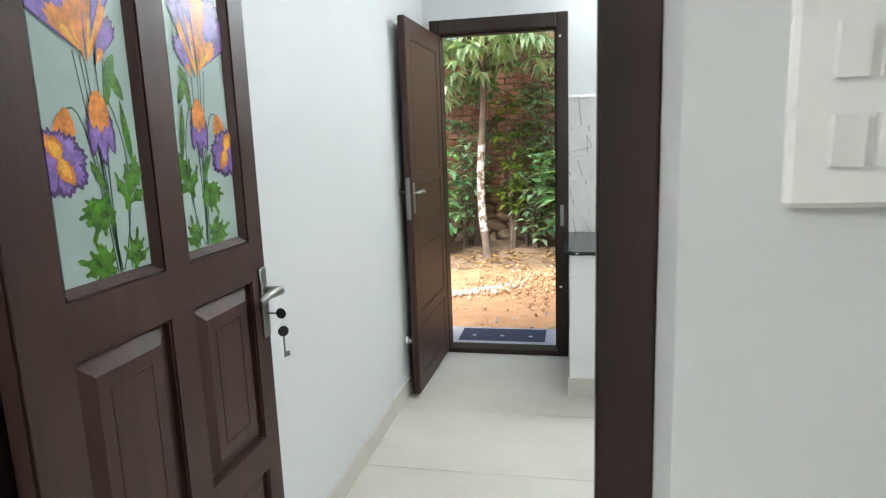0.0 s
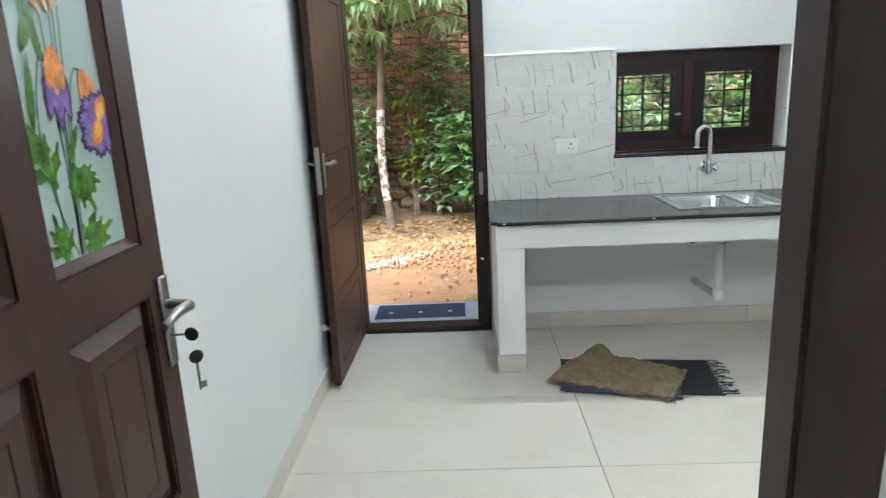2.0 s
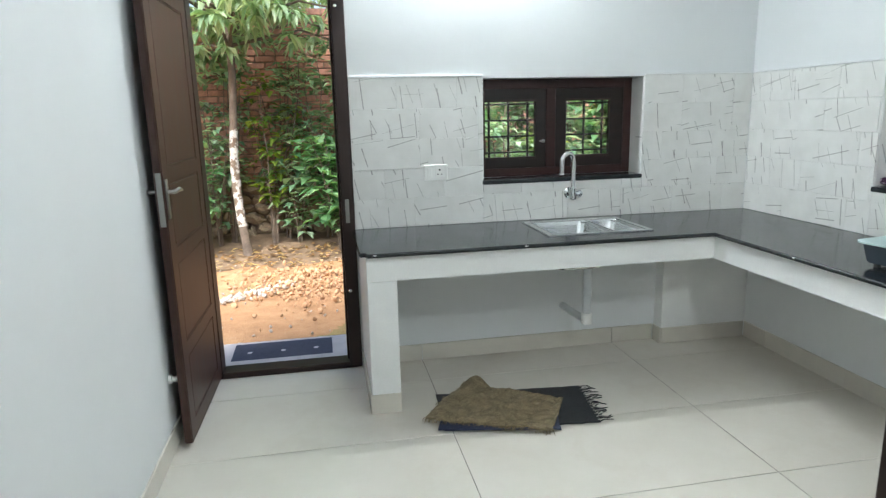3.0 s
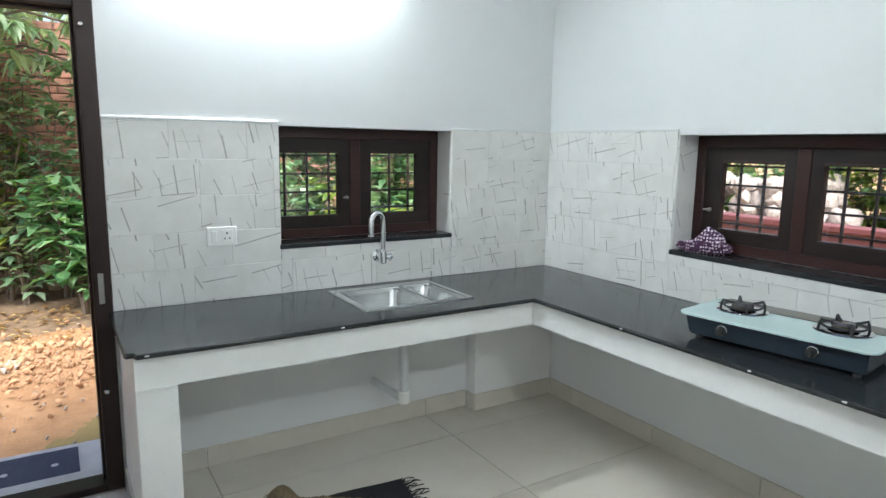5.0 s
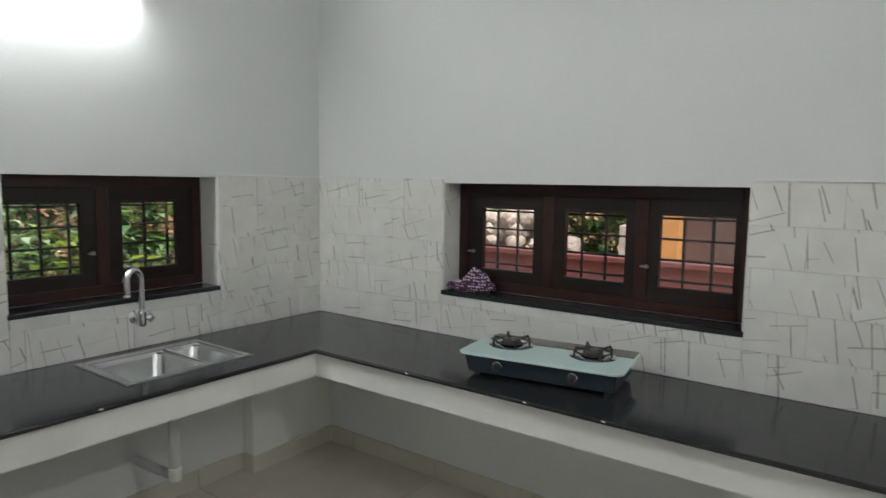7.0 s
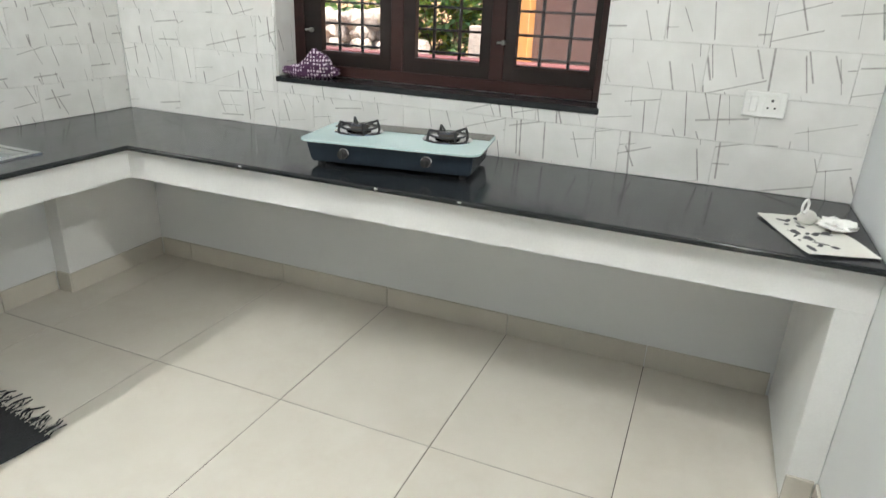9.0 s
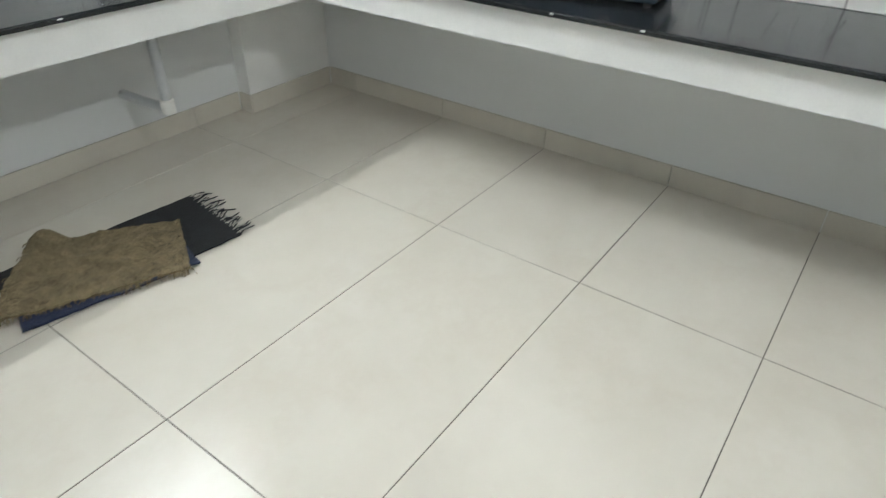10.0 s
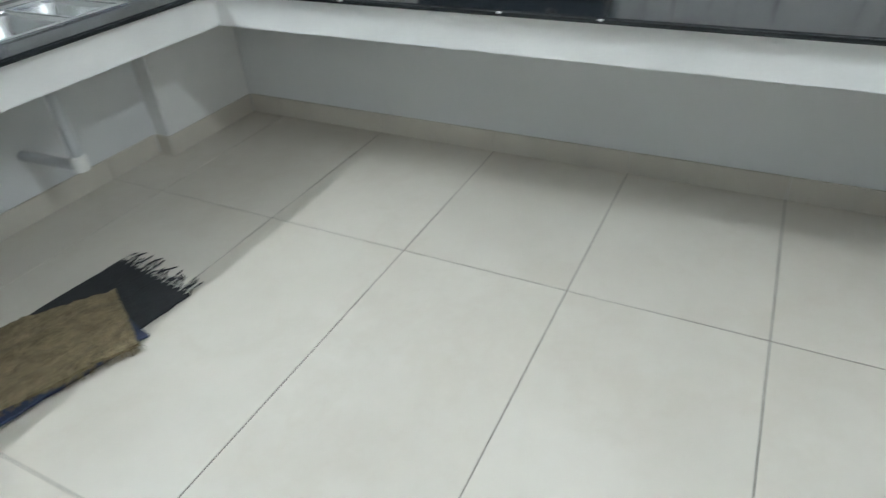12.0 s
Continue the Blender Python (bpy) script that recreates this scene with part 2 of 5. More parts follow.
# Sash teak, coloured near black to carry its shade against the bright panes.
WOOD_SASH = wood("backlit_dark_sash_teak", (0.008, 0.0045, 0.004), (0.017, 0.0088, 0.0075), 0.45, 0, 0.1)
STEEL = plain("brushed_steel", (0.62, 0.63, 0.63), 0.22, 0.05, 20, 400, 0.03, 1.0)
CHROME = plain("chrome", (0.75, 0.76, 0.77), 0.07, 0.03, 8, 90, 0.01, 1.0)
NICKEL = plain("satin_nickel", (0.34, 0.34, 0.32), 0.3, 0.08, 20, 200, 0.02, 1.0)
IRON = plain("black_iron", (0.012, 0.012, 0.013), 0.5, 0.2, 30, 160, 0.1)
PVC = plain("grey_pvc", (0.55, 0.57, 0.58), 0.4, 0.06, 10, 90)
WHITE_PLASTIC = plain("white_plastic", (0.84, 0.84, 0.81), 0.28, 0.02, 10, 90, 0.01)
DARK_HOLE = plain("dark_slot", (0.02, 0.02, 0.02), 0.6)
CLEAR = glass("clear_pane")

# ---- the setting: kitchen, doorway, hall ----
LEFT, FRONT, HALL, TOP, BAND, COUNTER = -3.255, -3.255, -3.445, 3.0, 1.605, 0.798
WALL_T = 0.23
W1, W2 = (-1.658, -0.698, 1.037, 1.596), (-2.373, -0.929, 1.029, 1.583)
BACK_DOOR = (-3.215, -2.385, 2.10)
HALL_DOOR = (-3.145, -2.270, 2.10)


def inside(u, v, o):
    return o[0] < u < o[1] and o[2] < v < o[3]


bm = bmesh.new()
bd = (BACK_DOOR[0], BACK_DOOR[1], -1, BACK_DOOR[2])
sheet(bm, [LEFT - WALL_T, BACK_DOOR[0], BACK_DOOR[1], W1[0], W1[1], WALL_T], [-0.2, 0.0, W1[2], W1[3], BACK_DOOR[2], TOP], 0, WALL_T,
      lambda u, v, w: (u, w, v), lambda u, v: inside(u, v, W1) or (inside(u, v, bd) and v > 0))
tagged(part("wall_north", bm, PAINT), "white painted kitchen wall with window and garden door", "wall", kind="structure")
bm = bmesh.new()
sheet(bm, [FRONT - WALL_T, W2[0], W2[1], -0.0005], [-0.2, W2[2], W2[3], TOP], 0, WALL_T,
      lambda u, v, w: (w, u, v), lambda u, v: inside(u, v, W2))
tagged(part("wall_east", bm, PAINT), "white painted kitchen wall with triple window", "wall", kind="structure")
bm = bmesh.new()
box(bm, LEFT - WALL_T, LEFT, HALL - 0.001, -0.0005, -0.2, TOP)
tagged(part("wall_west", bm, PAINT), "plain white painted kitchen wall", "wall", kind="structure")
bm = bmesh.new()
hd = (HALL_DOOR[0], HALL_DOOR[1], -1, HALL_DOOR[2])
sheet(bm, [LEFT + 0.0005, HALL_DOOR[0], HALL_DOOR[1], -0.0005], [-0.2, 0.0, HALL_DOOR[2], TOP], HALL, FRONT,
      lambda u, v, w: (u, w, v), lambda u, v: inside(u, v, hd) and v > 0)
ob = part("wall_south", bm, PAINT)
tagged(ob, "white painted wall with the inner doorway", "wall", kind="structure")
bm = bmesh.new()
box(bm, LEFT - 1.2, WALL_T, HALL - 3.2, WALL_T, TOP, TOP + 0.12)
tagged(part("ceiling", bm, CEILING), "plain white plastered ceiling", "ceiling", kind="structure")
for name, b in (("wall_hall_west", (LEFT - 1.2, LEFT - 1.0, HALL - 3.0, HALL, -0.2, TOP)),
                ("wall_hall_return", (LEFT - 1.0, LEFT - WALL_T, HALL - 0.001, HALL + 0.2, -0.2, TOP)),
                ("wall_hall_south", (LEFT - 1.0, 0.2, HALL - 3.2, HALL - 3.0, -0.2, TOP)),
                ("wall_hall_east", (0.0, 0.2, HALL - 3.0, HALL - 0.0005, -0.2, TOP))):
    tagged(solid(name, PAINT, [b], bev=0), "plain white painted hall wall", "wall", kind="structure")

floor = solid("floor", GROUT, [(LEFT, 0.0, HALL, 0.0, -0.2, -0.003), (LEFT - 1.0, 0.0, HALL - 3.0, HALL - 0.0002, -0.2, -0.003)], bev=0)
tagged(floor, "cream vitrified tile floor with thin dark joints", "floor", kind="structure")

# skirting tiles along the walls
SK_H, SK_T = 0.098, 0.010
PIER_X, PIER_Y = -0.570, -0.092
JX, JY = [-3.254, -2.035, -0.850, 0.0], [0.0, -0.300, -0.900, -1.497, -2.098, -2.694, -3.30]
skirting = thing("baseboard", pose(0, 0, 0), "beige tile skirting along the foot of the walls", "skirting", kind="structure")


def skirt_run(along, at, out, cuts):
    for a, b in zip(cuts, cuts[1:]):
        lo, hi = min(a, b) + 0.0015, max(a, b) - 0.0015
        d0, d1 = sorted((at, at + out * SK_T))
        solid("skirting_tile", SKIRT, [(lo, hi, d0, d1, 0.0005, SK_H) if along == "x" else (d0, d1, lo, hi, 0.0005, SK_H)], skirting, bev=0.0015)


skirt_run("x", 0.0, -1, [-2.235, -2.035, -0.850, PIER_X - 0.010])
skirt_run("y", PIER_X, -1, [-0.0105, PIER_Y - 0.010])
skirt_run("x", PIER_Y, -1, [PIER_X, -0.010])
skirt_run("y", 0.0, -1, [PIER_Y - 0.010] + JY[1:6] + [-3.155])
skirt_run("y", LEFT, 1, [-0.002, -0.300, -1.497, -2.694, FRONT])
skirt_run("y", -2.374, -1, [-0.025, -0.626])
skirt_run("x", -0.626, -1, [-2.384, -2.235])
skirt_run("x", FRONT, 1, [-0.614, -1.5, -2.285])
skirt_run("y", -0.606, -1, [-3.165, -3.244])
skirt_run("x", HALL, -1, [-2.2, -1.0, 0.0])

# ---- lamps ----
TUBE = glow("lit_tube", (0.93, 0.98, 1.0), TUBE_GLOW)
SIDE_TUBE = glow("lit_side_tube", (0.95, 0.98, 1.0), SIDE_GLOW)
HALL_TUBE = glow("lit_hall_tube", (1.0, 0.98, 0.95), HALL_GLOW)


def tube_light(m, label, tube=TUBE, length=1.2):
    """A batten with its tube; local x runs along it, the wall is behind at y = 0."""
    t = thing("tube_light", m, label, "tube light", "tube lights")
    h = length / 2
    bm = bmesh.new()
    box(bm, -h, h, -0.032, -0.001, -0.010, 0.010)
    for v in bm.verts:
        if v.co.y > -0.01:
            v.co.z *= 3.2
    bmesh.ops.bevel(bm, geom=bm.edges[:], offset=0.002, segments=2, affect="EDGES")
    part("batten", bm, WHITE_PLASTIC, t, smooth=40)
    for s in (-1, 1):
        solid("end_cap", WHITE_PLASTIC, [(s * h - 0.02, s * h + 0.02, -0.075, -0.033, -0.03, 0.024)], t, bev=0.005)
    bm = bmesh.new()
    sweep(bm, [(-h + 0.022, -0.048, 0), (h - 0.022, -0.048, 0)], 0.013, 12)
    part("tube", bm, tube, t, "glowing white tube", 40)
    solid("wall_clip", WHITE_PLASTIC, [(-0.02, 0.02, -0.03, -0.002, 0.033, 0.055)], t, bev=0.003)
    return t


tube_light(pose(-1.70, 0, 2.41), "lit white tube light fixed high on the tiled wall")
tube_light(pose(-1.50, FRONT, 2.30, 0, 0, 180), "short lit batten light on the wall facing the sink", SIDE_TUBE, 0.32)
tube_light(pose(LEFT - 1.0, -5.1, 2.45, 0, 0, 90), "lit tube light on the hall wall", HALL_TUBE)

# ---- worktop, its masonry and sink ----
SLAB, UNDER = 0.779, 0.657
SINK = (-1.455, -0.884, -0.525, -0.080)
BOWLS = ((-1.418, -1.098), (-1.082, -0.918))
BOWL_Y = (-0.492, -0.140)


def in_sink(u, v):
    return SINK[0] + 0.03 < u < SINK[1] - 0.03 and SINK[2] + 0.03 < v < SINK[3] - 0.03


def ell(bm, xl, yf, xf, ye, z0, z1):
    us = sorted([xl, SINK[0] + 0.03, SINK[1] - 0.03, xf, -0.001])
    vs = sorted([ye, yf, SINK[2] + 0.03, SINK[3] - 0.03, -0.001])
    sheet(bm, us, vs, z0, z1, lambda u, v, w: (u, v, w), lambda u, v: in_sink(u, v) or (u < xf and v < yf))


base = thing("counter_base", pose(0, 0, 0), "white plastered masonry counter base, open underneath", "counter base")
bm = bmesh.new()
ell(bm, -2.374, -0.626, -0.606, FRONT + 0.001, UNDER, SLAB - 0.0005)
part("slab", bm, RENDER, base)
solid("support_wall", RENDER, [(-2.374, -2.235, -0.626, -0.001, 0.0005, UNDER - 0.0005)], base, bev=0.003)
solid("support_wall", RENDER, [(-0.606, -0.001, FRONT + 0.001, -3.165, 0.0005, UNDER - 0.0005)], base, bev=0.003)
solid("corner_pier", RENDER, [(PIER_X, -0.001, PIER_Y, -0.001, 0.0005, UNDER - 0.0005)], base, bev=0.003)
bm = bmesh.new()
ell(bm, -2.405, -0.669, -0.641, FRONT + 0.001, SLAB, COUNTER)
corner = [e for e in bm.edges if all(v.co.x < -2.40 and v.co.y < -0.66 for v in e.verts)]
bmesh.ops.bevel(bm, geom=corner, offset=0.03, segments=5, affect="EDGES")
top_edges = [e for e in bm.edges if len(e.link_faces) == 2 and e.calc_face_angle() > 1 and all(
    v.co.y < -0.6 or v.co.x < -2.3 for v in e.verts) and abs(e.verts[0].co.z - e.verts[1].co.z) < 0.001]
bmesh.ops.bevel(bm, geom=top_edges, offset=0.006, segments=3, affect="EDGES")
tagged(part("worktop", bm, GRANITE, smooth=50), "polished black granite worktop with rounded front edge", "worktop")

worktop = bpy.data.objects["worktop"]
for x, y in ((-2.335, -0.669), (-1.62, -0.669), (-0.641, -1.22), (-0.641, -1.78), (-0.641, -2.08)):
    bm = bmesh.new()
    bmesh.ops.create_icosphere(bm, subdivisions=2, radius=1)
    for v in bm.verts:
        k = 1 + 0.5 * noise.noise(v.co * 2 + Vector((x * 9, y * 7, 0)))
        v.co = Vector((x + (0.008 if y > -0.7 else 0.0025) * v.co.x * k, y + (0.0025 if y > -0.7 else 0.008) * v.co.y * k, COUNTER - 0.007 + 0.003 * v.co.z * k))
    part("edge_chip", bm, RENDER, worktop, "pale chipped spot", 60)

sink = thing("kitchen_sink", pose(0, 0, COUNTER), "steel double-bowl sink set in the granite worktop", "sink")
bm = bmesh.new()
us = [SINK[0], BOWLS[0][0], BOWLS[0][1], BOWLS[1][0], BOWLS[1][1], SINK[1]]
sheet(bm, us, [SINK[2], BOWL_Y[0], BOWL_Y[1], SINK[3]], 0.0005, 0.006, lambda u, v, w: (u, v, w),
      lambda u, v: any(a < u < b for a, b in BOWLS) and BOWL_Y[0] < v < BOWL_Y[1])
outer = [e for e in bm.edges if len(e.link_faces) == 2 and e.calc_face_angle() > 1 and all(v.co.z > 0.005 for v in e.verts)]
bmesh.ops.bevel(bm, geom=outer, offset=0.004, segments=2, affect="EDGES")
part("rim", bm, STEEL, sink, smooth=40)
for (a, b), deep in zip(BOWLS, (0.192, 0.12)):
    bm = bmesh.new()
    rings = []
    for inset, z, r in ((0, 0.004, 0.05), (0.004, -0.02, 0.05), (0.012, -deep + 0.03, 0.05), (0.03, -deep, 0.05),
                        (0.034, -deep - 0.002, 0.05), (0.008, -deep + 0.03, 0.05), (-0.002, -0.02, 0.05), (-0.002, -0.001, 0.05)):
        ring = []
        x0, x1, y0, y1 = a + inset, b - inset, BOWL_Y[0] + inset, BOWL_Y[1] - inset
        for cx, cy, t0 in ((x1 - r, y1 - r, 0), (x0 + r, y1 - r, 90), (x0 + r, y0 + r, 180), (x1 - r, y0 + r, 270)):
            rr = 0.012 if z > 0 else r
            for k in range(5):
                t = radians(t0 + k * 22.5)
                kx, ky = (x1 - rr if t0 in (0, 270) else x0 + rr), (y1 - rr if t0 in (0, 90) else y0 + rr)
                ring.append(bm.verts.new((kx + rr * math.cos(t), ky + rr * math.sin(t), z)))
        rings.append(ring)
    for r0, r1 in zip(rings, rings[1:]):
        for k in range(20):
            bm.faces.new((r0[k], r0[(k + 1) % 20], r1[(k + 1) % 20], r1[k]))
    bm.faces.new(rings[3])
    bm.faces.new(rings[4][::-1])
    part("bowl", bm, STEEL, sink, smooth=50)
    bm = bmesh.new()
    lathe(bm, [(0.038, 0.0), (0.036, 0.004), (0.022, 0.003), (0.018, -0.002)], ((a + b) / 2, -0.315, -deep + 0.001))
    part("drain", bm, CHROME, sink, smooth=40)

waste = thing("waste_pipe", pose(-1.153, -0.315, 0), "grey plastic waste pipe below the sink", "pipe")
bm = bmesh.new()
sweep(bm, [(0, 0, 0.602), (0, 0, 0.30), (0, 0.004, 0.275), (0, 0.02, 0.262)], 0.022, 14)
part("upright_pipe", bm, PVC, waste, smooth=50)
bm = bmesh.new()
lathe(bm, [(0.028, 0.0), (0.029, 0.004), (0.029, 0.055), (0.024, 0.06)], (0, 0, 0.252))
part("elbow", bm, WHITE_PLASTIC, waste, "white elbow joint", 40)
bm = bmesh.new()
lathe(bm, [(0.034, 0.0), (0.034, 0.025), (0.026, 0.03)], (0, 0, 0.572))
part("trap_nut", bm, DARK_HOLE, waste, "dark sink nut", 40)
bm = bmesh.new()
sweep(bm, [(0, 0.015, 0.268), (-0.015, 0.16, 0.268), (-0.025, 0.299, 0.27)], 0.021, 14)
part("wall_pipe", bm, PVC, waste, smooth=50)

tap = thing("kitchen_tap", pose(-1.143, 0, 0.945), "chrome wall-mounted swan-neck kitchen tap", "tap")
bm = bmesh.new()
lathe(bm, [(0.0, 0.0), (0.034, -0.001), (0.036, -0.007), (0.018, -0.014), (0.014, -0.05)], (0, 0, 0), "y")
part("wall_flange", bm, CHROME, tap, smooth=40)
bm = bmesh.new()
lathe(bm, [(0.014, -0.035), (0.020, -0.03), (0.020, 0.03), (0.014, 0.036), (0.012, 0.05)], (0, -0.06, 0))
part("body", bm, CHROME, tap, smooth=40)
bm = bmesh.new()
arc = [(0, -0.06, 0.045), (0, -0.06, 0.15)]
for k in range(1, 10):
    t = radians(k * 20)
    arc.append((-0.042 * (1 - math.cos(t)), -0.06 - 0.018 * (1 - math.cos(t)), 0.18 + 0.05 * math.sin(t)))
arc += [(arc[-1][0], arc[-1][1], 0.15), (arc[-1][0], arc[-1][1], 0.125)]
sweep(bm, arc, 0.0145, 12)
spout = part("spout", bm, CHROME, tap, smooth=60)
bm = bmesh.new()
lathe(bm, [(0.013, 0), (0.014, 0.002), (0.014, 0.02), (0.011, 0.024)], (arc[-1][0], arc[-1][1], 0.115))
part("aerator", bm, WHITE_PLASTIC, spout, "white nozzle", 40)
bm = bmesh.new()
lathe(bm, [(0.010, 0.015), (0.016, 0.03), (0.018, 0.045), (0.010, 0.055)], (0, -0.06, 0), "x")
sweep(bm, [(0.04, -0.06, -0.022), (0.04, -0.06, 0.022)], 0.006, 8)
part("handle", bm, CHROME, tap, smooth=50)

# ---- windows ----


def window(name, m, width, z0, z1, panes, latches, label):
    """Local x along the wall, y outwards through it, z up; panes: (from, to) along x; latches: pane -> side."""
    w = thing(name, m, label, "window", kind="structure")
    f0, f1, g0, g1 = 0.14, 0.205, 0.150, 0.185
    pz0, pz1 = z0 + 0.114, z1 - 0.127
    rail = 0.052
    solid("window_frame", WOOD_INNER, [(0.0005, rail, f0, f1, z0 + 0.002, z1 - 0.0005), (width - rail, width - 0.0005, f0, f1, z0 + 0.002, z1 - 0.0005)], w, bev=0.003)
    solid("window_frame", WOOD_INNER, [(rail, width - rail, f0, f1, z0 + 0.002, z0 + 0.05), (rail, width - rail, f0, f1, z1 - 0.055, z1 - 0.0005)], w, bev=0.003)
    mids = [(b + c) / 2 for (a, b), (c, d) in zip(panes, panes[1:])]
    for x in mids:
        solid("mullion", WOOD_INNER, [(x - 0.03, x + 0.03, f0 + 0.004, f1, z0 + 0.05, z1 - 0.055)], w, bev=0.003)
    bounds = [rail] + mids + [width - rail]
    for i, (a, b) in enumerate(panes):
        lo = bounds[i] + (0.028 if i else -0.002)
        hi = bounds[i + 1] - (0.028 if i < len(panes) - 1 else -0.002)
        bm = bmesh.new()
        sheet(bm, [lo, a, b, hi] if a - lo > 0.004 else [lo, b, hi], [z0 + 0.047, pz0, pz1, z1 - 0.052], g0, g1,
              lambda u, v, ww: (u, ww, v), lambda u, v, a=a, b=b: a - 0.02 < u < b and pz0 < v < pz1)
        sash = part("sash", bm, WOOD_SASH, w)
        solid("bead", WOOD, [(max(a, lo + 0.002), b, g0 - 0.004, g0 + 0.006, pz0 - 0.012, pz0), (max(a, lo + 0.002), b, g0 - 0.004, g0 + 0.006, pz1, pz1 + 0.012)], sash, bev=0.001)
        pane = solid("pane", CLEAR, [(max(a - 0.003, lo), b + 0.003, 0.166, 0.170, pz0 - 0.003, pz1 + 0.003)], sash, bev=0)
        pane.visible_shadow = False
        if i not in latches:
            continue
        lx, lz = (b + 0.045 if latches[i] > 0 else a - 0.050), (pz0 + pz1) / 2 - 0.07
        bm = bmesh.new()
        sweep(bm, [(lx, g0 - 0.012, lz), (lx - 0.025, g0 - 0.02, lz)], 0.005, 8)
        lathe(bm, [(0.010, -0.014), (0.010, 0.001)], (lx, g0, lz), "y", 10)
        part("latch", bm, NICKEL, sash, "small metal latch", 40)
    for k in range(4):
        z = z0 + 0.14 + k * (z1 - z0 - 0.28) / 3
        solid("grille_bar", IRON, [(0.02, width - 0.02, 0.188, 0.2, z - 0.005, z + 0.005)], w, bev=0.0015)
    x = 0.09
    while x < width - 0.05:
        bm = bmesh.new()
        sweep(bm, [(x, 0.2, z0 + 0.03), (x, 0.2, z1 - 0.03)], 0.0075, 8)
        part("grille_bar", bm, IRON, w, smooth=50)
        x += 0.118
    solid("window_sill", GRANITE, [(-0.004, width + 0.004, -0.014, f0 - 0.001, z0 - 0.022, z0 + 0.001)], w, "black granite sill", bev=0.003)
    return w


window("window_1", pose(W1[0], 0, 0), W1[1] - W1[0], W1[2], W1[3], [(0.087, 0.360), (0.545, 0.826)], {0: 1},
       "dark wooden double window with iron bars above the sink")
window("window_2", pose(0, W2[1], 0, 0, 0, -90), W2[1] - W2[0], W2[2], W2[3], [(0.142, 0.442), (0.611, 0.908), (1.060, 1.366)], {0: -1, 2: -1},
       "dark wooden triple window with iron bars above the stove")

# ---- garden door: frame, leaf standing open along the wall ----
dx0, dx1, dz = BACK_DOOR
frame_1 = thing("door_frame", pose(0, 0, 0), "dark stained timber frame of the garden door", "door frame", kind="structure")
fy0, fy1 = -0.018, 0.10
solid("jamb", WOOD, [(dx1 - 0.069, dx1 - 0.0005, fy0, fy1, 0.001, dz - 0.0005)], frame_1, bev=0.004)
solid("jamb", WOOD, [(dx0 + 0.0005, dx0 + 0.062, fy0, fy1, 0.001, dz - 0.0005)], frame_1, bev=0.004)
solid("head", WOOD, [(dx0 + 0.062, dx1 - 0.069, fy0, fy1, dz - 0.078, dz - 0.0005)], frame_1, bev=0.004)
solid("sill", WOOD, [(dx0 + 0.062, dx1 - 0.069, fy0, fy1, 0.0005, 0.034)], frame_1, bev=0.004)
solid("door_stop", WOOD, [(dx1 - 0.081, dx1 - 0.0692, 0.03, fy1, 0.036, dz - 0.08), (dx0 + 0.063, dx1 - 0.0815, 0.03, fy1, dz - 0.091, dz - 0.0785)], frame_1, bev=0.002)
solid("strike_plate", NICKEL, [(dx1 - 0.050, dx1 - 0.028, fy0 - 0.003, fy0 - 0.0002, 0.84, 0.97)], frame_1, "worn brass-grey strike plate", bev=0.001)
for z in (1.96, 0.46):
    bm = bmesh.new()
    lathe(bm, [(0.012, 0.0), (0.012, -0.012), (0.008, -0.022), (0.002, -0.024)], (dx1 - 0.046, fy0, z), "y", 12)
    part("bolt_keep", bm, CHROME, frame_1, "small chrome bolt keep", 40)


def panel_leaf(m, name, label, width, height, panels, lock_x, thick=0.036):
    """A panelled leaf: local x from the hinge, y through the thickness (face at 0), z up; panels: (x0, x1, z0, z1)."""
    d = thing(name, m, label, "door", kind="structure")
    xs = sorted({0.0, width, *[round(v, 4) for p in panels for v in p[:2]]})
    zs = sorted({0.012, height, *[round(v, 4) for p in panels for v in p[2:]]})
    bm = bmesh.new()
    sheet(bm, xs, zs, -thick, 0.0, lambda u, v, w: (u, w, v), lambda u, v: any(inside(u, v, p) for p in panels))
    rim_edges = [e for e in bm.edges if len(e.link_faces) == 2 and e.calc_face_angle() > 1]
    bmesh.ops.bevel(bm, geom=rim_edges, offset=0.004, segments=2, affect="EDGES")
    part("leaf", bm, WOOD_DOOR, d)
    return d


def raised_panel(d, x0, x1, z0, z1, thick=0.036, flat=False):
    """A fielded panel with sloped borders and a scored line, showing on both faces; flat: only scored round its edge."""
    bm = bmesh.new()
    mid = -thick / 2
    steps = ((0.0, 0.0165), (0.004, 0.0165), (0.007, 0.0125), (0.010, 0.0165)) if flat else (
        (0.0, 0.003), (0.005, 0.003), (0.032, 0.0170), (0.058, 0.0170), (0.0595, 0.0145), (0.061, 0.0170))
    for s in (1, -1):
        rings = []
        for inset, dep in steps:
            y = mid + s * dep
            rings.append([bm.verts.new(c) for c in ((x0 + inset, y, z0 + inset), (x1 - inset, y, z0 + inset), (x1 - inset, y, z1 - inset), (x0 + inset, y, z1 - inset))])
        for r0, r1 in zip(rings, rings[1:]):
            for k in range(4):
                bm.faces.new((r0[k], r0[(k + 1) % 4], r1[(k + 1) % 4], r1[k]))
        bm.faces.new(rings[-1])
    return part("panel", bm, WOOD_DOOR, d)


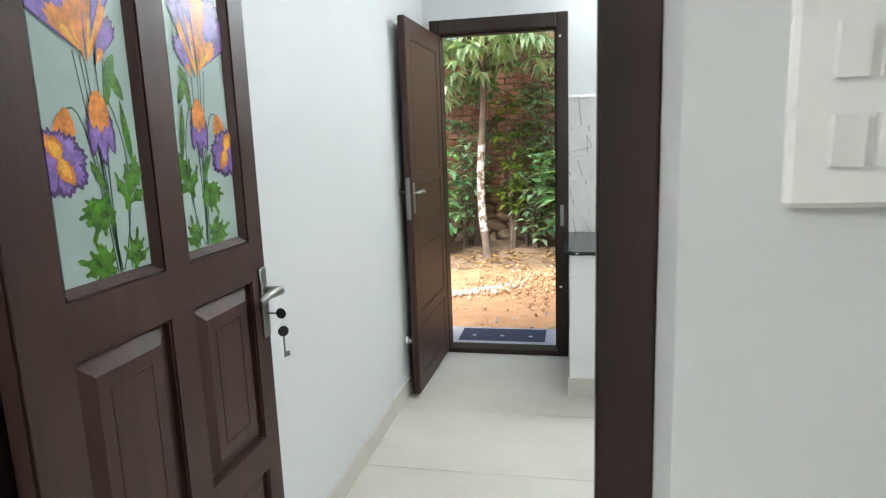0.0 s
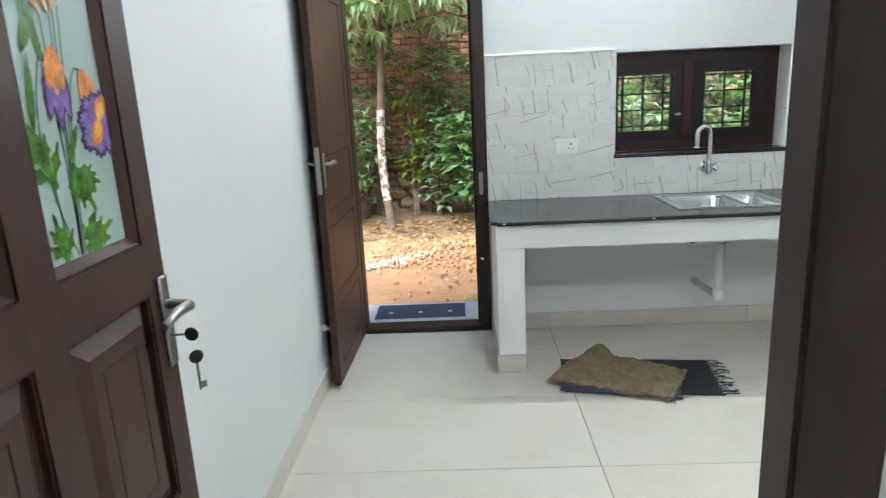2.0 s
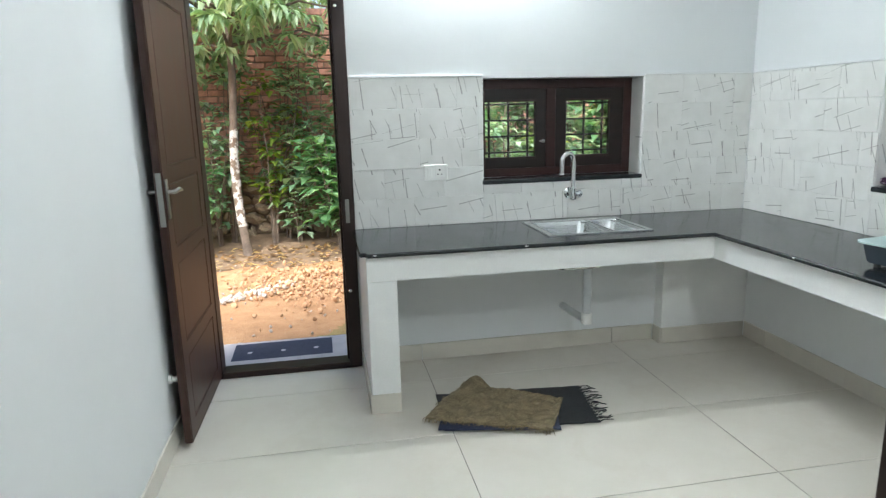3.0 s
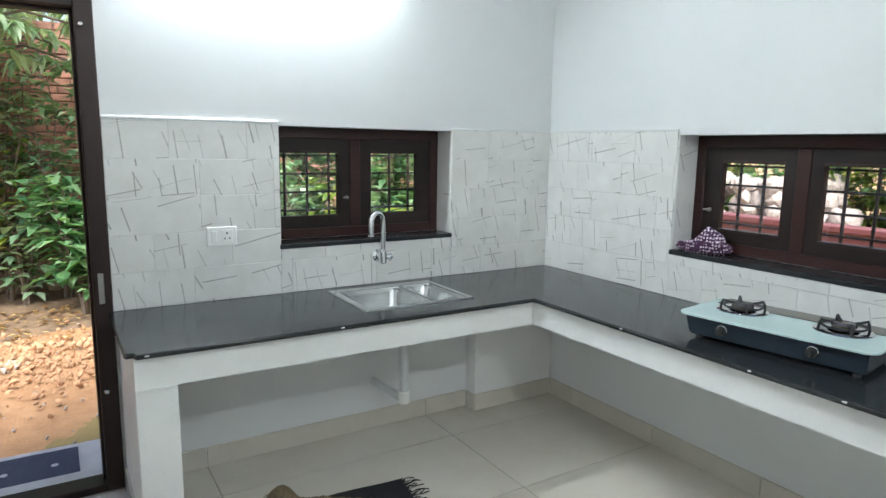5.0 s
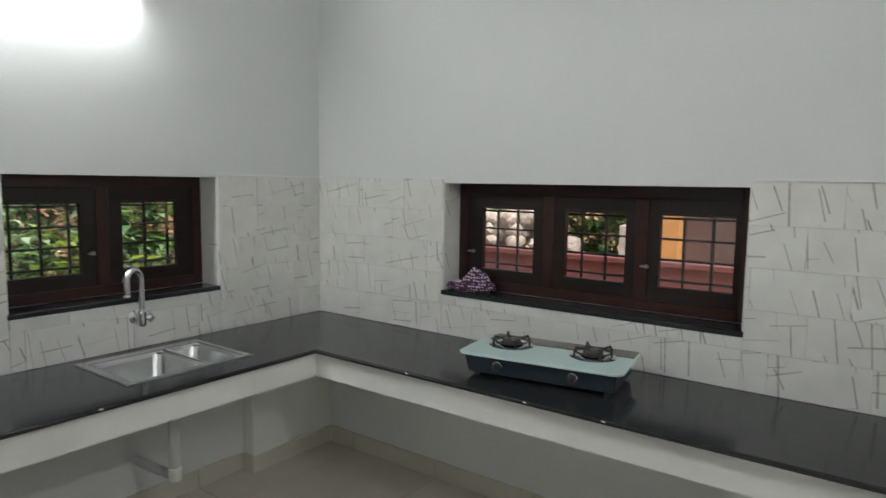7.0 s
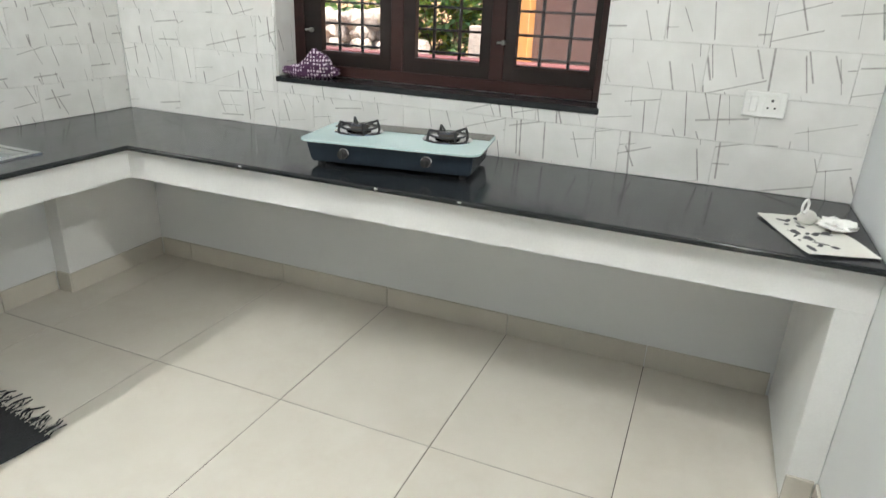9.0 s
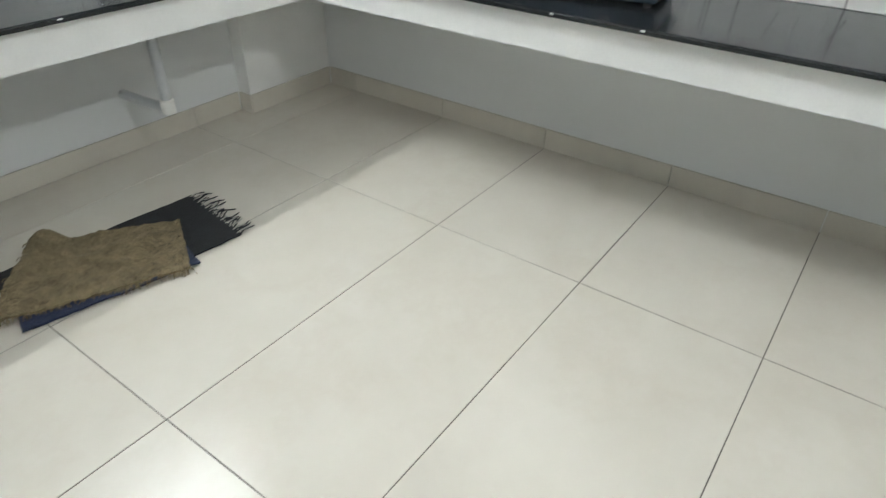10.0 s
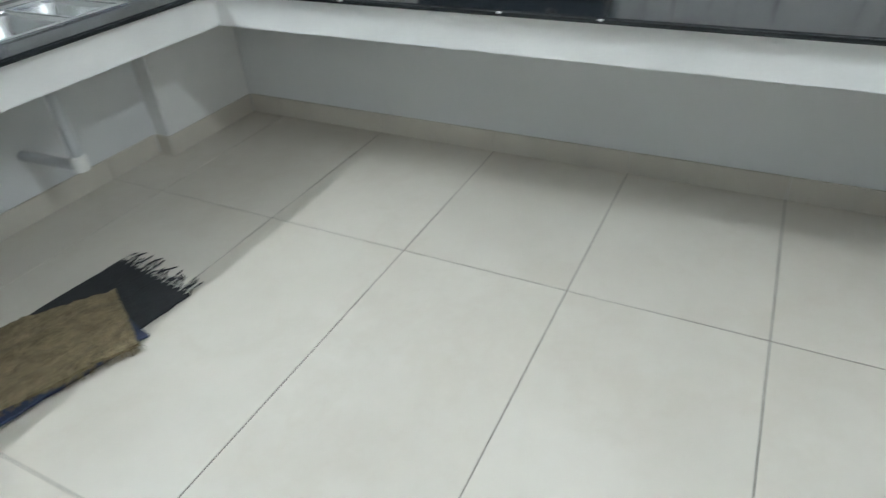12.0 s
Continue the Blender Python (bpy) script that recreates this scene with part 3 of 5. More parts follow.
def lever_set(d, x, z, thick, edge, reach=0.05):
    """Back plates and levers on both faces; the lever points back towards the hinge."""
    for s, face in ((1, 0.0), (-1, -thick)):
        bm = bmesh.new()
        y0, y1 = sorted((face, face + s * 0.006))
        box(bm, x - 0.015, x + 0.015, y0, y1, z - 0.082, z + 0.082, bev=0.003)
        h = part("handle_plate", bm, NICKEL, d, "satin metal handle plate", 40)
        bm = bmesh.new()
        sweep(bm, [(x, face + s * 0.006, z + 0.03), (x, face + s * reach * 0.85, z + 0.03), (x - 0.012, face + s * reach, z + 0.031),
                   (x - 0.06, face + s * reach, z + 0.034), (x - 0.105, face + s * reach * 0.96, z + 0.026)], [0.009, 0.009, 0.010, 0.009, 0.007], 10)
        part("lever", bm, NICKEL, h, smooth=60)
    solid("lock_face", NICKEL, [(edge - 0.0005, edge + 0.002, -thick + 0.007, -0.007, z - 0.11, z + 0.11)], d, bev=0.0005)


bw, bh = 0.735, 2.005
bp = [(0.09, bw - 0.09, 1.22, 1.90), (0.09, bw - 0.09, 0.88, 1.15), (0.09, bw - 0.09, 0.46, 0.81), (0.09, bw - 0.09, 0.10, 0.39)]
leaf_m = pose(dx0 + 0.058, -0.022, 0.006, 0, 0, -91.5)
d1 = panel_leaf(leaf_m, "door_1", "brown panelled wooden garden door standing open against the wall", bw, bh, bp, 0.66)
for p in bp:
    raised_panel(d1, *p, flat=True)
lever_set(d1, bw - 0.034, 1.09, 0.036, bw, 0.036)
bm = bmesh.new()
lathe(bm, [(0.02, 0.0), (0.02, 0.012), (0.012, 0.016), (0.012, 0.030), (0.016, 0.034), (0.016, 0.041)], (LEFT, -0.715, 0.31), "x", 14)
tagged(part("door_stopper", bm, WHITE_PLASTIC, smooth=40), "white plastic door stopper fixed to the wall", "door stopper")

# ---- inner door and its frame ----
hx0, hx1, hz = HALL_DOOR
frame_2 = thing("door_frame", pose(0, 0, 0), "dark stained timber frame of the inner doorway", "door frame", kind="structure")
jy0, jy1 = -3.335, -3.247


def jamb_profile(points, z0, z1):
    bm = bmesh.new()
    low, high = [[bm.verts.new((x, y, z)) for x, y in points] for z in (z0, z1)]
    n = len(points)
    for k in range(n):
        bm.faces.new((low[k], low[(k + 1) % n], high[(k + 1) % n], high[k]))
    bm.faces.new(low[::-1])
    bm.faces.new(high)
    bmesh.ops.bevel(bm, geom=[e for e in bm.edges if abs(e.verts[0].co.z - e.verts[1].co.z) > 0.1], offset=0.003, segments=2, affect="EDGES")
    return bm


for side, edge in ((1, hx1 - 0.0005), (-1, hx0 + 0.0005)):
    prof = [(0, jy1), (-0.030, jy1), (-0.030, -3.295), (-0.056, -3.295), (-0.056, jy0), (0, jy0)]
    part("jamb", jamb_profile([(edge + side * x, y) for x, y in prof], 0.001, hz - 0.0005), WOOD, frame_2)
solid("head", WOOD, [(hx0 + 0.058, hx1 - 0.058, jy0, jy1, hz - 0.06, hz - 0.0005)], frame_2, bev=0.003)

nw, nh = 0.67, 2.02
stile = (0.095, 0.312, 0.390, 0.602)
np_ = [(stile[0], stile[1], 0.74, 1.10), (stile[2], stile[3], 0.74, 1.10), (stile[0], stile[1], 0.12, 0.655), (stile[2], stile[3], 0.12, 0.655)]
ng = [(stile[0], stile[1], 1.194, 1.92), (stile[2], stile[3], 1.194, 1.92)]
DOOR_X = -3.079
d2 = panel_leaf(pose(DOOR_X, -3.304, 0.008, 0, 0, 90), "door_2", "brown panelled inner door with flower-painted frosted glass, standing open", nw, nh, np_ + ng, 0.63)
FROST = Nodes("frosted_glass")
_v = FROST.coords()
FROST = FROST.set(FROST.ramp(FROST.noise(_v, 4, 3), [(0.3, (0.47, 0.58, 0.54)), (0.7, (0.53, 0.64, 0.60))]), 0.18,
                  FROST.noise(_v, 300, 2), 0.05, 0.001, Transmission_Weight=0.25, IOR=1.45)
STEM = plain("dark_green_paint", (0.020, 0.075, 0.030), 0.35, 0.3, 40, 200)
LEAF_PAINT = plain("green_glass_paint", (0.050, 0.150, 0.008), 0.3, 1.0, 55, 150)
ORANGE = plain("orange_glass_paint", (0.62, 0.21, 0.03), 0.3, 0.5, 60, 200)
PURPLE = plain("dark_purple_glass_paint", (0.060, 0.026, 0.12), 0.3, 0.5, 60, 200)
VIOLET = plain("violet_glass_paint", (0.20, 0.115, 0.36), 0.3, 0.7, 45, 200)
GOLD = plain("golden_glass_paint", (0.80, 0.40, 0.045), 0.3, 0.3, 60, 200)

for p in np_:
    raised_panel(d2, *p)
for p in ng:
    solid("glass_panel", FROST, [(p[0] + 0.001, p[1] - 0.001, -0.021, -0.015, p[2] + 0.001, p[3] - 0.001)], d2, "pale frosted glass", bev=0)
    bm = bmesh.new()
    for y_out, y_in in ((-0.034, -0.0212), (-0.002, -0.0148)):
        o = [(p[0], p[2]), (p[1], p[2]), (p[1], p[3]), (p[0], p[3])]
        q = [(p[0] + 0.013, p[2] + 0.013), (p[1] - 0.013, p[2] + 0.013), (p[1] - 0.013, p[3] - 0.013), (p[0] + 0.013, p[3] - 0.013)]
        for k in range(4):
            ring = [(o[k], y_out), (o[(k + 1) % 4], y_out), (q[(k + 1) % 4], y_in), (q[k], y_in)]
            bm.faces.new([bm.verts.new((c[0], y, c[1])) for c, y in ring])
    part("glazing_bead", bm, WOOD_DOOR, d2, "polished sloping glazing bead")
lever_set(d2, 0.648, 1.045, 0.036, nw)


LAYER = [0]


def blade(bm, base, angle, length, width, y, lobes=0, wave=0.0, seg=12):
    """A flat painted petal or leaf in the plane of the glass, from base along angle (degrees from up)."""
    c, s = math.cos(radians(angle)), math.sin(radians(angle))
    LAYER[0] += 1
    y = y - 0.000012 * LAYER[0]
    left, right = [], []
    for k in range(seg + 1):
        t = k / seg
        w = width * math.sin(math.pi * min(1, t * 0.93 + 0.07)) ** 0.8 * (1 + wave * math.sin(k * 2.4)) + 0.0004
        if lobes:
            w *= 0.45 + 0.75 * abs((t * lobes * 2) % 2 - 1)
        for side, sgn in ((left, -1), (right, 1)):
            a, b = t * length, sgn * w
            side.append(bm.verts.new((base[0] + a * s + b * c, y, base[1] + a * c - b * s)))
    for k in range(seg):
        bm.faces.new((left[k], right[k], right[k + 1], left[k + 1]))


def ribbon(bm, points, y, w=0.0016):
    for (x0, z0), (x1, z1) in zip(points, points[1:]):
        d = Vector((x1 - x0, z1 - z0)).normalized() * w
        q = ((x0 - d.y, z0 + d.x), (x0 + d.y, z0 - d.x), (x1 + d.y, z1 - d.x), (x1 - d.y, z1 + d.x))
        bm.faces.new([bm.verts.new((a, y, b)) for a, b in q])


def curve(p0, p1, p2, n=9):
    return [((1 - t) ** 2 * p0[0] + 2 * t * (1 - t) * p1[0] + t * t * p2[0], (1 - t) ** 2 * p0[1] + 2 * t * (1 - t) * p1[1] + t * t * p2[1])
            for t in (k / n for k in range(n + 1))]


def fan(bm, base, angle, length, spread, y, frill, seg=22):
    """A flat painted petal that widens from base to a ruffled outer edge; angle in degrees from up."""
    LAYER[0] += 1
    y = y - 0.000012 * LAYER[0]
    tip = [bm.verts.new((base[0], y, base[1]))]
    for k in range(seg + 1):
        t = 2 * k / seg - 1
        a = radians(angle + spread * t)
        rad = length * (1 - 0.22 * t * t) * (1 + 0.055 * math.cos(frill * math.pi * t) + 0.02 * math.sin(7.3 * k + length * 90))
        tip.append(bm.verts.new((base[0] + rad * math.sin(a), y, base[1] + rad * math.cos(a))))
    for k in range(1, seg + 1):
        bm.faces.new((tip[0], tip[k], tip[k + 1]))


def painted_flowers(pane, p, mirrored):
    """Two tall flowers, two drooping ones and lobed leaves, painted on the pane; u from the hinge side, 0 to 1."""
    w = p[1] - p[0]
    y = -0.0214
    LAYER[0] = 0

    side = -1 if mirrored else 1

    def at(u, z):
        return (p[0] + (1 - u if mirrored else u) * w, z)
    bm = bmesh.new()
    for tip, bend in (((0.40, 1.545), (0.52, 1.37)), ((0.46, 1.54), (0.55, 1.37)), ((0.50, 1.535), (0.58, 1.37)), ((0.60, 1.545), (0.60, 1.40)), ((0.68, 1.54), (0.58, 1.40))):
        ribbon(bm, curve(at(0.60, 1.205), at(*bend), at(*tip)), y, 0.0013)
    for a, b, c in (((0.57, 1.21), (0.46, 1.52), (0.24, 1.452)), ((0.62, 1.21), (0.48, 1.47), (0.56, 1.483)), ((0.64, 1.21), (0.96, 1.37), (0.66, 1.485)), ((0.72, 1.21), (0.74, 1.26), (0.76, 1.31))):
        ribbon(bm, curve(at(*a), at(*b), at(*c)), y, 0.0014)
    part("painted_stems", bm, STEM, pane)
    bm = bmesh.new()

    def lobed(u, z, ang, ln, wd, spread=46):
        """One cut leaf: a middle lobe with two pairs of side lobes."""
        ang *= side
        c, s = math.cos(radians(ang)), math.sin(radians(ang))
        for f, da, k in ((0.0, 0, 1.0), (0.12, -spread, 0.62), (0.12, spread, 0.62), (0.38, -spread * 0.7, 0.5), (0.38, spread * 0.7, 0.5)):
            x0, z0 = at(u, z)
            blade(bm, (x0 + s * ln * f, z0 + c * ln * f), ang + da, ln * k * (1 - f * 0.3), wd * (0.55 if da else 0.7), y - 0.0003, 2, 0.1)
    for u, z, ang, ln, wd in ((0.55, 1.212, -68, 0.082, 0.018), (0.50, 1.21, -25, 0.060, 0.014), (0.76, 1.205, 12, 0.072, 0.014),
                              (0.56, 1.335, -150, 0.085, 0.018), (0.48, 1.315, -105, 0.050, 0.013), (0.74, 1.305, 22, 0.095, 0.016), (0.80, 1.36, 70, 0.040, 0.012)):
        lobed(u, z, ang, ln, wd)
    for u, z, ang, ln, wd in ((0.56, 1.34, -32, 0.055, 0.007), (0.86, 1.38, -8, 0.10, 0.007), (0.66, 1.47, 12, 0.075, 0.008), (0.70, 1.53, 150, 0.060, 0.010), (0.68, 1.51, 30, 0.045, 0.010)):
        blade(bm, at(u, z), side * ang, ln, wd, y - 0.0003, 0, 0.1)
    part("painted_leaves", bm, LEAF_PAINT, pane)
    dark, mid, og, gold = bmesh.new(), bmesh.new(), bmesh.new(), bmesh.new()

    def petal(u, z, ang, ln, spread, inner, frill=7):
        """One ruffled petal: a dark rim, a violet body and a warm throat that reaches up to the share `inner`."""
        fan(dark, at(u, z), side * ang, ln, spread, y - 0.0006, frill)
        fan(mid, at(u, z), side * ang, ln * 0.93, spread * 0.86, y - 0.0007, frill)
        fan(og, at(u, z), side * (ang + 3), ln * inner, spread * 0.92, y - 0.0009, frill - 3)
        fan(gold, at(u, z), side * (ang + 2), ln * inner * 0.62, spread * 0.5, y - 0.0011, 3)

    # open flower turned aside, hanging from its hooked stem
    for a, ln in ((-150, 0.062), (178, 0.066), (-172, 0.070)):
        blade(og, at(0.27, 1.462), side * a, ln, 0.011, y - 0.0005, 0, 0.1)
    for k in range(9):
        a, ln = -150 + 40 * k, (0.058, 0.066, 0.060, 0.046, 0.040, 0.044, 0.052, 0.060, 0.056)[k]
        fan(dark, at(0.16, 1.392), side * a, ln, 25, y - 0.0006, 4)
        fan(mid, at(0.16, 1.392), side * a, ln * 0.86, 20, y - 0.0007, 4)
    for a, ln in ((-32, 0.040), (150, 0.046), (165, 0.036), (-15, 0.034)):
        blade(og, at(0.16, 1.392), side * a, ln, 0.011, y - 0.0012, 0, 0.2)
        blade(gold, at(0.16, 1.392), side * a, ln * 0.75, 0.006, y - 0.0013, 0, 0.2)
    # closed bud
    for a, ln in ((178, 0.112), (-168, 0.098), (164, 0.098)):
        blade(dark, at(0.56, 1.488), side * a, ln, 0.015, y - 0.0006, 0, 0.12)
        blade(mid, at(0.56, 1.484), side * a, ln * 0.9, 0.011, y - 0.0007, 0, 0.12)
    for a, ln in ((178, 0.064), (-166, 0.058), (163, 0.058)):
        blade(og, at(0.56, 1.490), side * a, ln, 0.012, y - 0.0009, 0, 0.1)
    # tall flower with ruffled petals
    petal(0.47, 1.545, -47, 0.150, 17, 0.52)
    petal(0.60, 1.528, 26, 0.085, 20, 0.35, 6)
    petal(0.50, 1.535, -24, 0.175, 15, 0.45)
    petal(0.52, 1.530, 14, 0.190, 17, 0.60, 8)
    fan(og, at(0.49, 1.532), side * -6, 0.165, 11, y - 0.0014, 5)
    fan(dark, at(0.56, 1.560), side * 18, 0.115, 7, y - 0.0015, 7)
    fan(mid, at(0.56, 1.562), side * 18, 0.106, 5, y - 0.0016, 7)
    part("painted_petals", dark, PURPLE, pane)
    part("painted_petals", mid, VIOLET, pane)
    part("painted_petals", og, ORANGE, pane)
    part("painted_petals", gold, GOLD, pane)


for pane, p in zip([o for o in d2.children if o.name.startswith("glass_panel")], ng):
    painted_flowers(pane, p, p is ng[1])


def key(m, label, bow_down=False):
    k = thing("key", m, label, "key", "keys of the inner door")
    bm = bmesh.new()
    lathe(bm, [(0.011, -0.0015), (0.0125, 0.0), (0.011, 0.0015)], (0, 0, 0), "y", 16)
    part("bow", bm, IRON, k, smooth=30)
    bm = bmesh.new()
    sweep(bm, [(0, 0, -0.012), (0, 0, -0.062)], 0.0024, 8)
    box(bm, 0.0022, 0.011, -0.001, 0.001, -0.060, -0.048)
    part("shaft", bm, NICKEL, k)
    return k


key(pose(DOOR_X + 0.079, -2.661, 1.029, 0, 90, 0), "metal key in the lock of the inner door")
key(pose(DOOR_X + 0.080, -2.658, 0.986, 0, 0, 40), "small key hanging from the key in the lock")

# ---- fittings on the walls ----


def socket_plate(m, label, w=0.132, h=0.086):
    s = thing("socket", m, label, "socket", "wall sockets")
    solid("cover_plate", WHITE_PLASTIC, [(-w / 2, w / 2, -0.010, 0.0, -h / 2, h / 2)], s, bev=0.003)
    solid("outlet", WHITE_PLASTIC, [(-0.002, 0.046, -0.0125, -0.0102, -0.029, 0.029)], s, bev=0.001)
    solid("rocker", WHITE_PLASTIC, [(-0.046, -0.022, -0.0145, -0.0102, -0.026, 0.026)], s, bev=0.002)
    for x, z, r in ((0.022, 0.014, 0.0048), (0.011, -0.010, 0.0036), (0.033, -0.010, 0.0036)):
        bm = bmesh.new()
        lathe(bm, [(r, 0.0), (r, -0.0006)], (x, -0.0126, z), "y", 12)
        part("pin_hole", bm, DARK_HOLE, s)
    return s


socket_plate(pose(-1.93, -0.0085, 1.095), "white wall socket with switch on the veined tiles")
socket_plate(pose(-0.0085, -2.924, 1.10, 0, 0, -90), "white wall socket with switch above the worktop end")

board = thing("switchboard", pose(-2.201, HALL, 1.352), "white switchboard beside the inner doorway", "switchboard")
solid("cover_plate", WHITE_PLASTIC, [(0, 0.225, -0.014, -0.0005, 0, 0.16)], board, bev=0.004)
for i in range(6):
    for z in (0.047, 0.107):
        x = 0.036 + 0.028 * i
        bm = bmesh.new()
        vs = box(bm, x - 0.010, x + 0.010, -0.019, -0.0142, z - 0.018, z + 0.018, bev=0.0)
        for v in bm.verts:
            if v.co.z > z and v.co.y < -0.015:
                v.co.y -= 0.004
        part("rocker", bm, WHITE_PLASTIC, board)

for y, z in ((-1.80, 2.46), (-1.835, 2.463)):
    bm = bmesh.new()
    lathe(bm, [(0.006, 0.0), (0.007, -0.004), (0.003, -0.018), (0.0015, -0.03)], (0, y, z), "x", 10)
    tagged(part("wall_screw", bm, NICKEL, smooth=40), "small metal screw in the bare painted wall", "screw")

# ---- gas stove ----
MINT = plain("mint_toughened_glass", (0.54, 0.68, 0.67), 0.08, 0.04, 4, 120, 0.01)
SMOKE = plain("smoked_metal_strip", (0.16, 0.14, 0.12), 0.2, 0.1, 5, 120, 0.02, 0.5)
STOVE_BLUE = plain("dark_teal_enamel", (0.042, 0.058, 0.078), 0.25, 0.15, 8, 160, 0.02)
stove = thing("gas_stove", pose(-0.315, -1.71, COUNTER, 0, 0, -81.5), "two-burner gas stove with mint glass top on the worktop", "stove")


def rounded(bm, x0, x1, y0, y1, z0, z1, r, seg=6):
    low, high = [], []
    for cx, cy, t0 in ((x1 - r, y1 - r, 0), (x0 + r, y1 - r, 90), (x0 + r, y0 + r, 180), (x1 - r, y0 + r, 270)):
        for k in range(seg + 1):
            t = radians(t0 + 90 * k / seg)
            for ring, z in ((low, z0), (high, z1)):
                ring.append(bm.verts.new((cx + r * math.cos(t), cy + r * math.sin(t), z)))
    n = len(low)
    for k in range(n):
        bm.faces.new((low[k], low[(k + 1) % n], high[(k + 1) % n], high[k]))
    bm.faces.new(low[::-1])
    bm.faces.new(high)


bm = bmesh.new()
rounded(bm, -0.335, 0.335, -0.185, 0.185, 0.094, 0.1005, 0.045)
part("glass_top", bm, MINT, stove, "mint green glass top", 40)
solid("back_strip", SMOKE, [(-0.30, 0.325, 0.075, 0.183, 0.1007, 0.1035)], stove, "smoked steel strip", bev=0.001)
bm = bmesh.new()
vs = box(bm, -0.31, 0.31, -0.165, 0.17, 0.014, 0.0935)
for v in bm.verts:
    if v.co.z < 0.02:
        v.co.y = v.co.y * 0.86
        v.co.x *= 0.97
bmesh.ops.bevel(bm, geom=bm.edges[:], offset=0.006, segments=2, affect="EDGES")
part("body", bm, STOVE_BLUE, stove, smooth=40)
for x in (-0.27, 0.27):
    for y in (-0.12, 0.12):
        bm = bmesh.new()
        lathe(bm, [(0.014, 0.0), (0.012, 0.0145)], (x, y, 0), "z", 10)
        part("foot", bm, DARK_HOLE, stove)
for x in (-0.165, 0.145):
    bm = bmesh.new()
    lathe(bm, [(0.016, -0.158), (0.018, -0.163), (0.0155, -0.183), (0.013, -0.185)], (x, 0, 0.056), "y", 18)
    box(bm, x - 0.0035, x + 0.0035, -0.193, -0.184, 0.043, 0.069, bev=0.001)
    knob = part("knob", bm, DARK_HOLE, stove, "black knob", 40)
    bm = bmesh.new()
    lathe(bm, [(0.0195, -0.157), (0.0205, -0.1595), (0.0180, -0.1612)], (x, 0, 0.056), "y", 18)
    part("knob_ring", bm, CHROME, knob, smooth=40)
for x in (-0.175, 0.175):
    bm = bmesh.new()
    lathe(bm, [(0.092, 0.0), (0.094, 0.004), (0.078, 0.007), (0.050, 0.003), (0.048, 0.0)], (x, 0.02, 0.1007), "z", 28)
    b = part("drip_ring", bm, CHROME, stove, "chrome drip ring", 40)
    bm = bmesh.new()
    lathe(bm, [(0.030, 0.001), (0.032, 0.012), (0.040, 0.016), (0.040, 0.024), (0.026, 0.028), (0.010, 0.027)], (x, 0.02, 0.1045), "z", 20)
    part("burner", bm, SMOKE, stove, "brass-brown burner head", 40)
    bm = bmesh.new()
    sweep(bm, [(x + 0.068 * math.cos(t), 0.02 + 0.068 * math.sin(t), 0.122) for t in [k * math.tau / 20 for k in range(20)]], 0.004, 8, True)
    for k in range(4):
        t = k * math.pi / 2 + 0.6
        c, s = math.cos(t), math.sin(t)
        sweep(bm, [(x + 0.080 * c, 0.02 + 0.080 * s, 0.104), (x + 0.076 * c, 0.02 + 0.076 * s, 0.130), (x + 0.072 * c, 0.02 + 0.072 * s, 0.142),
                   (x + 0.050 * c, 0.02 + 0.050 * s, 0.136), (x + 0.034 * c, 0.02 + 0.034 * s, 0.134)], [0.005, 0.0055, 0.0055, 0.0045, 0.004], 8)
    part("pan_support", bm, IRON, stove, "black iron pan support", 50)

# ---- loose things ----


def cloth_sheet(name, material, corners, nu, nv, lift, thick, label, category, parent=None):
    """A thin cloth between four floor corners (x, y), with lift(u, v) its height."""
    (ax, ay), (bx, by), (cx, cy), (ex, ey) = corners

    def to(u, v, w):
        x = (ax * (1 - u) + bx * u) * (1 - v) + (ex * (1 - u) + cx * u) * v
        y = (ay * (1 - u) + by * u) * (1 - v) + (ey * (1 - u) + cy * u) * v
        j = noise.noise((x * 14, y * 14, 3.1))
        edge = min(u, v, 1 - u, 1 - v) < 1e-6
        return (x + (0.006 * j if edge else 0), y + (0.006 * noise.noise((x * 31, y * 31, 7)) if edge else 0), lift(u, v) + w)
    bm = bmesh.new()
    sheet(bm, [k / nu for k in range(nu + 1)], [k / nv for k in range(nv + 1)], 0, thick, to)
    return part(name, bm, material, parent, label, 60)


def woven(name, a, b, scale=90, rough=0.95):
    n = Nodes(name)
    v = n.coords()
    wx = n.add("TexWave", Scale=scale, Distortion=2.0)
    n.link(v, wx.inputs["Vector"])
    big = n.noise(v, 22, 6, 0.75)
    fine = n.noise(v, 110, 3)
    f = n.math("ADD", n.math("MULTIPLY", wx.outputs["Fac"], 0.25), n.math("ADD", n.math("MULTIPLY", big, 0.45), n.math("MULTIPLY", fine, 0.3)))
    return n.set(n.ramp(f, [(0.34, a), (0.64, b)]), rough, fine, 0.7, 0.006)


JUTE = woven("brown_jute", (0.040, 0.027, 0.012), (0.33, 0.262, 0.152), 60)
BLACK_WEAVE = woven("black_woven_cotton", (0.010, 0.011, 0.013), (0.030, 0.032, 0.036), 120)
NAVY = woven("navy_rubber_mat", (0.010, 0.016, 0.044), (0.022, 0.034, 0.082), 60, 0.6)
FRINGE = plain("pale_fringe", (0.42, 0.40, 0.36), 0.9, 0.5, 40, 200)

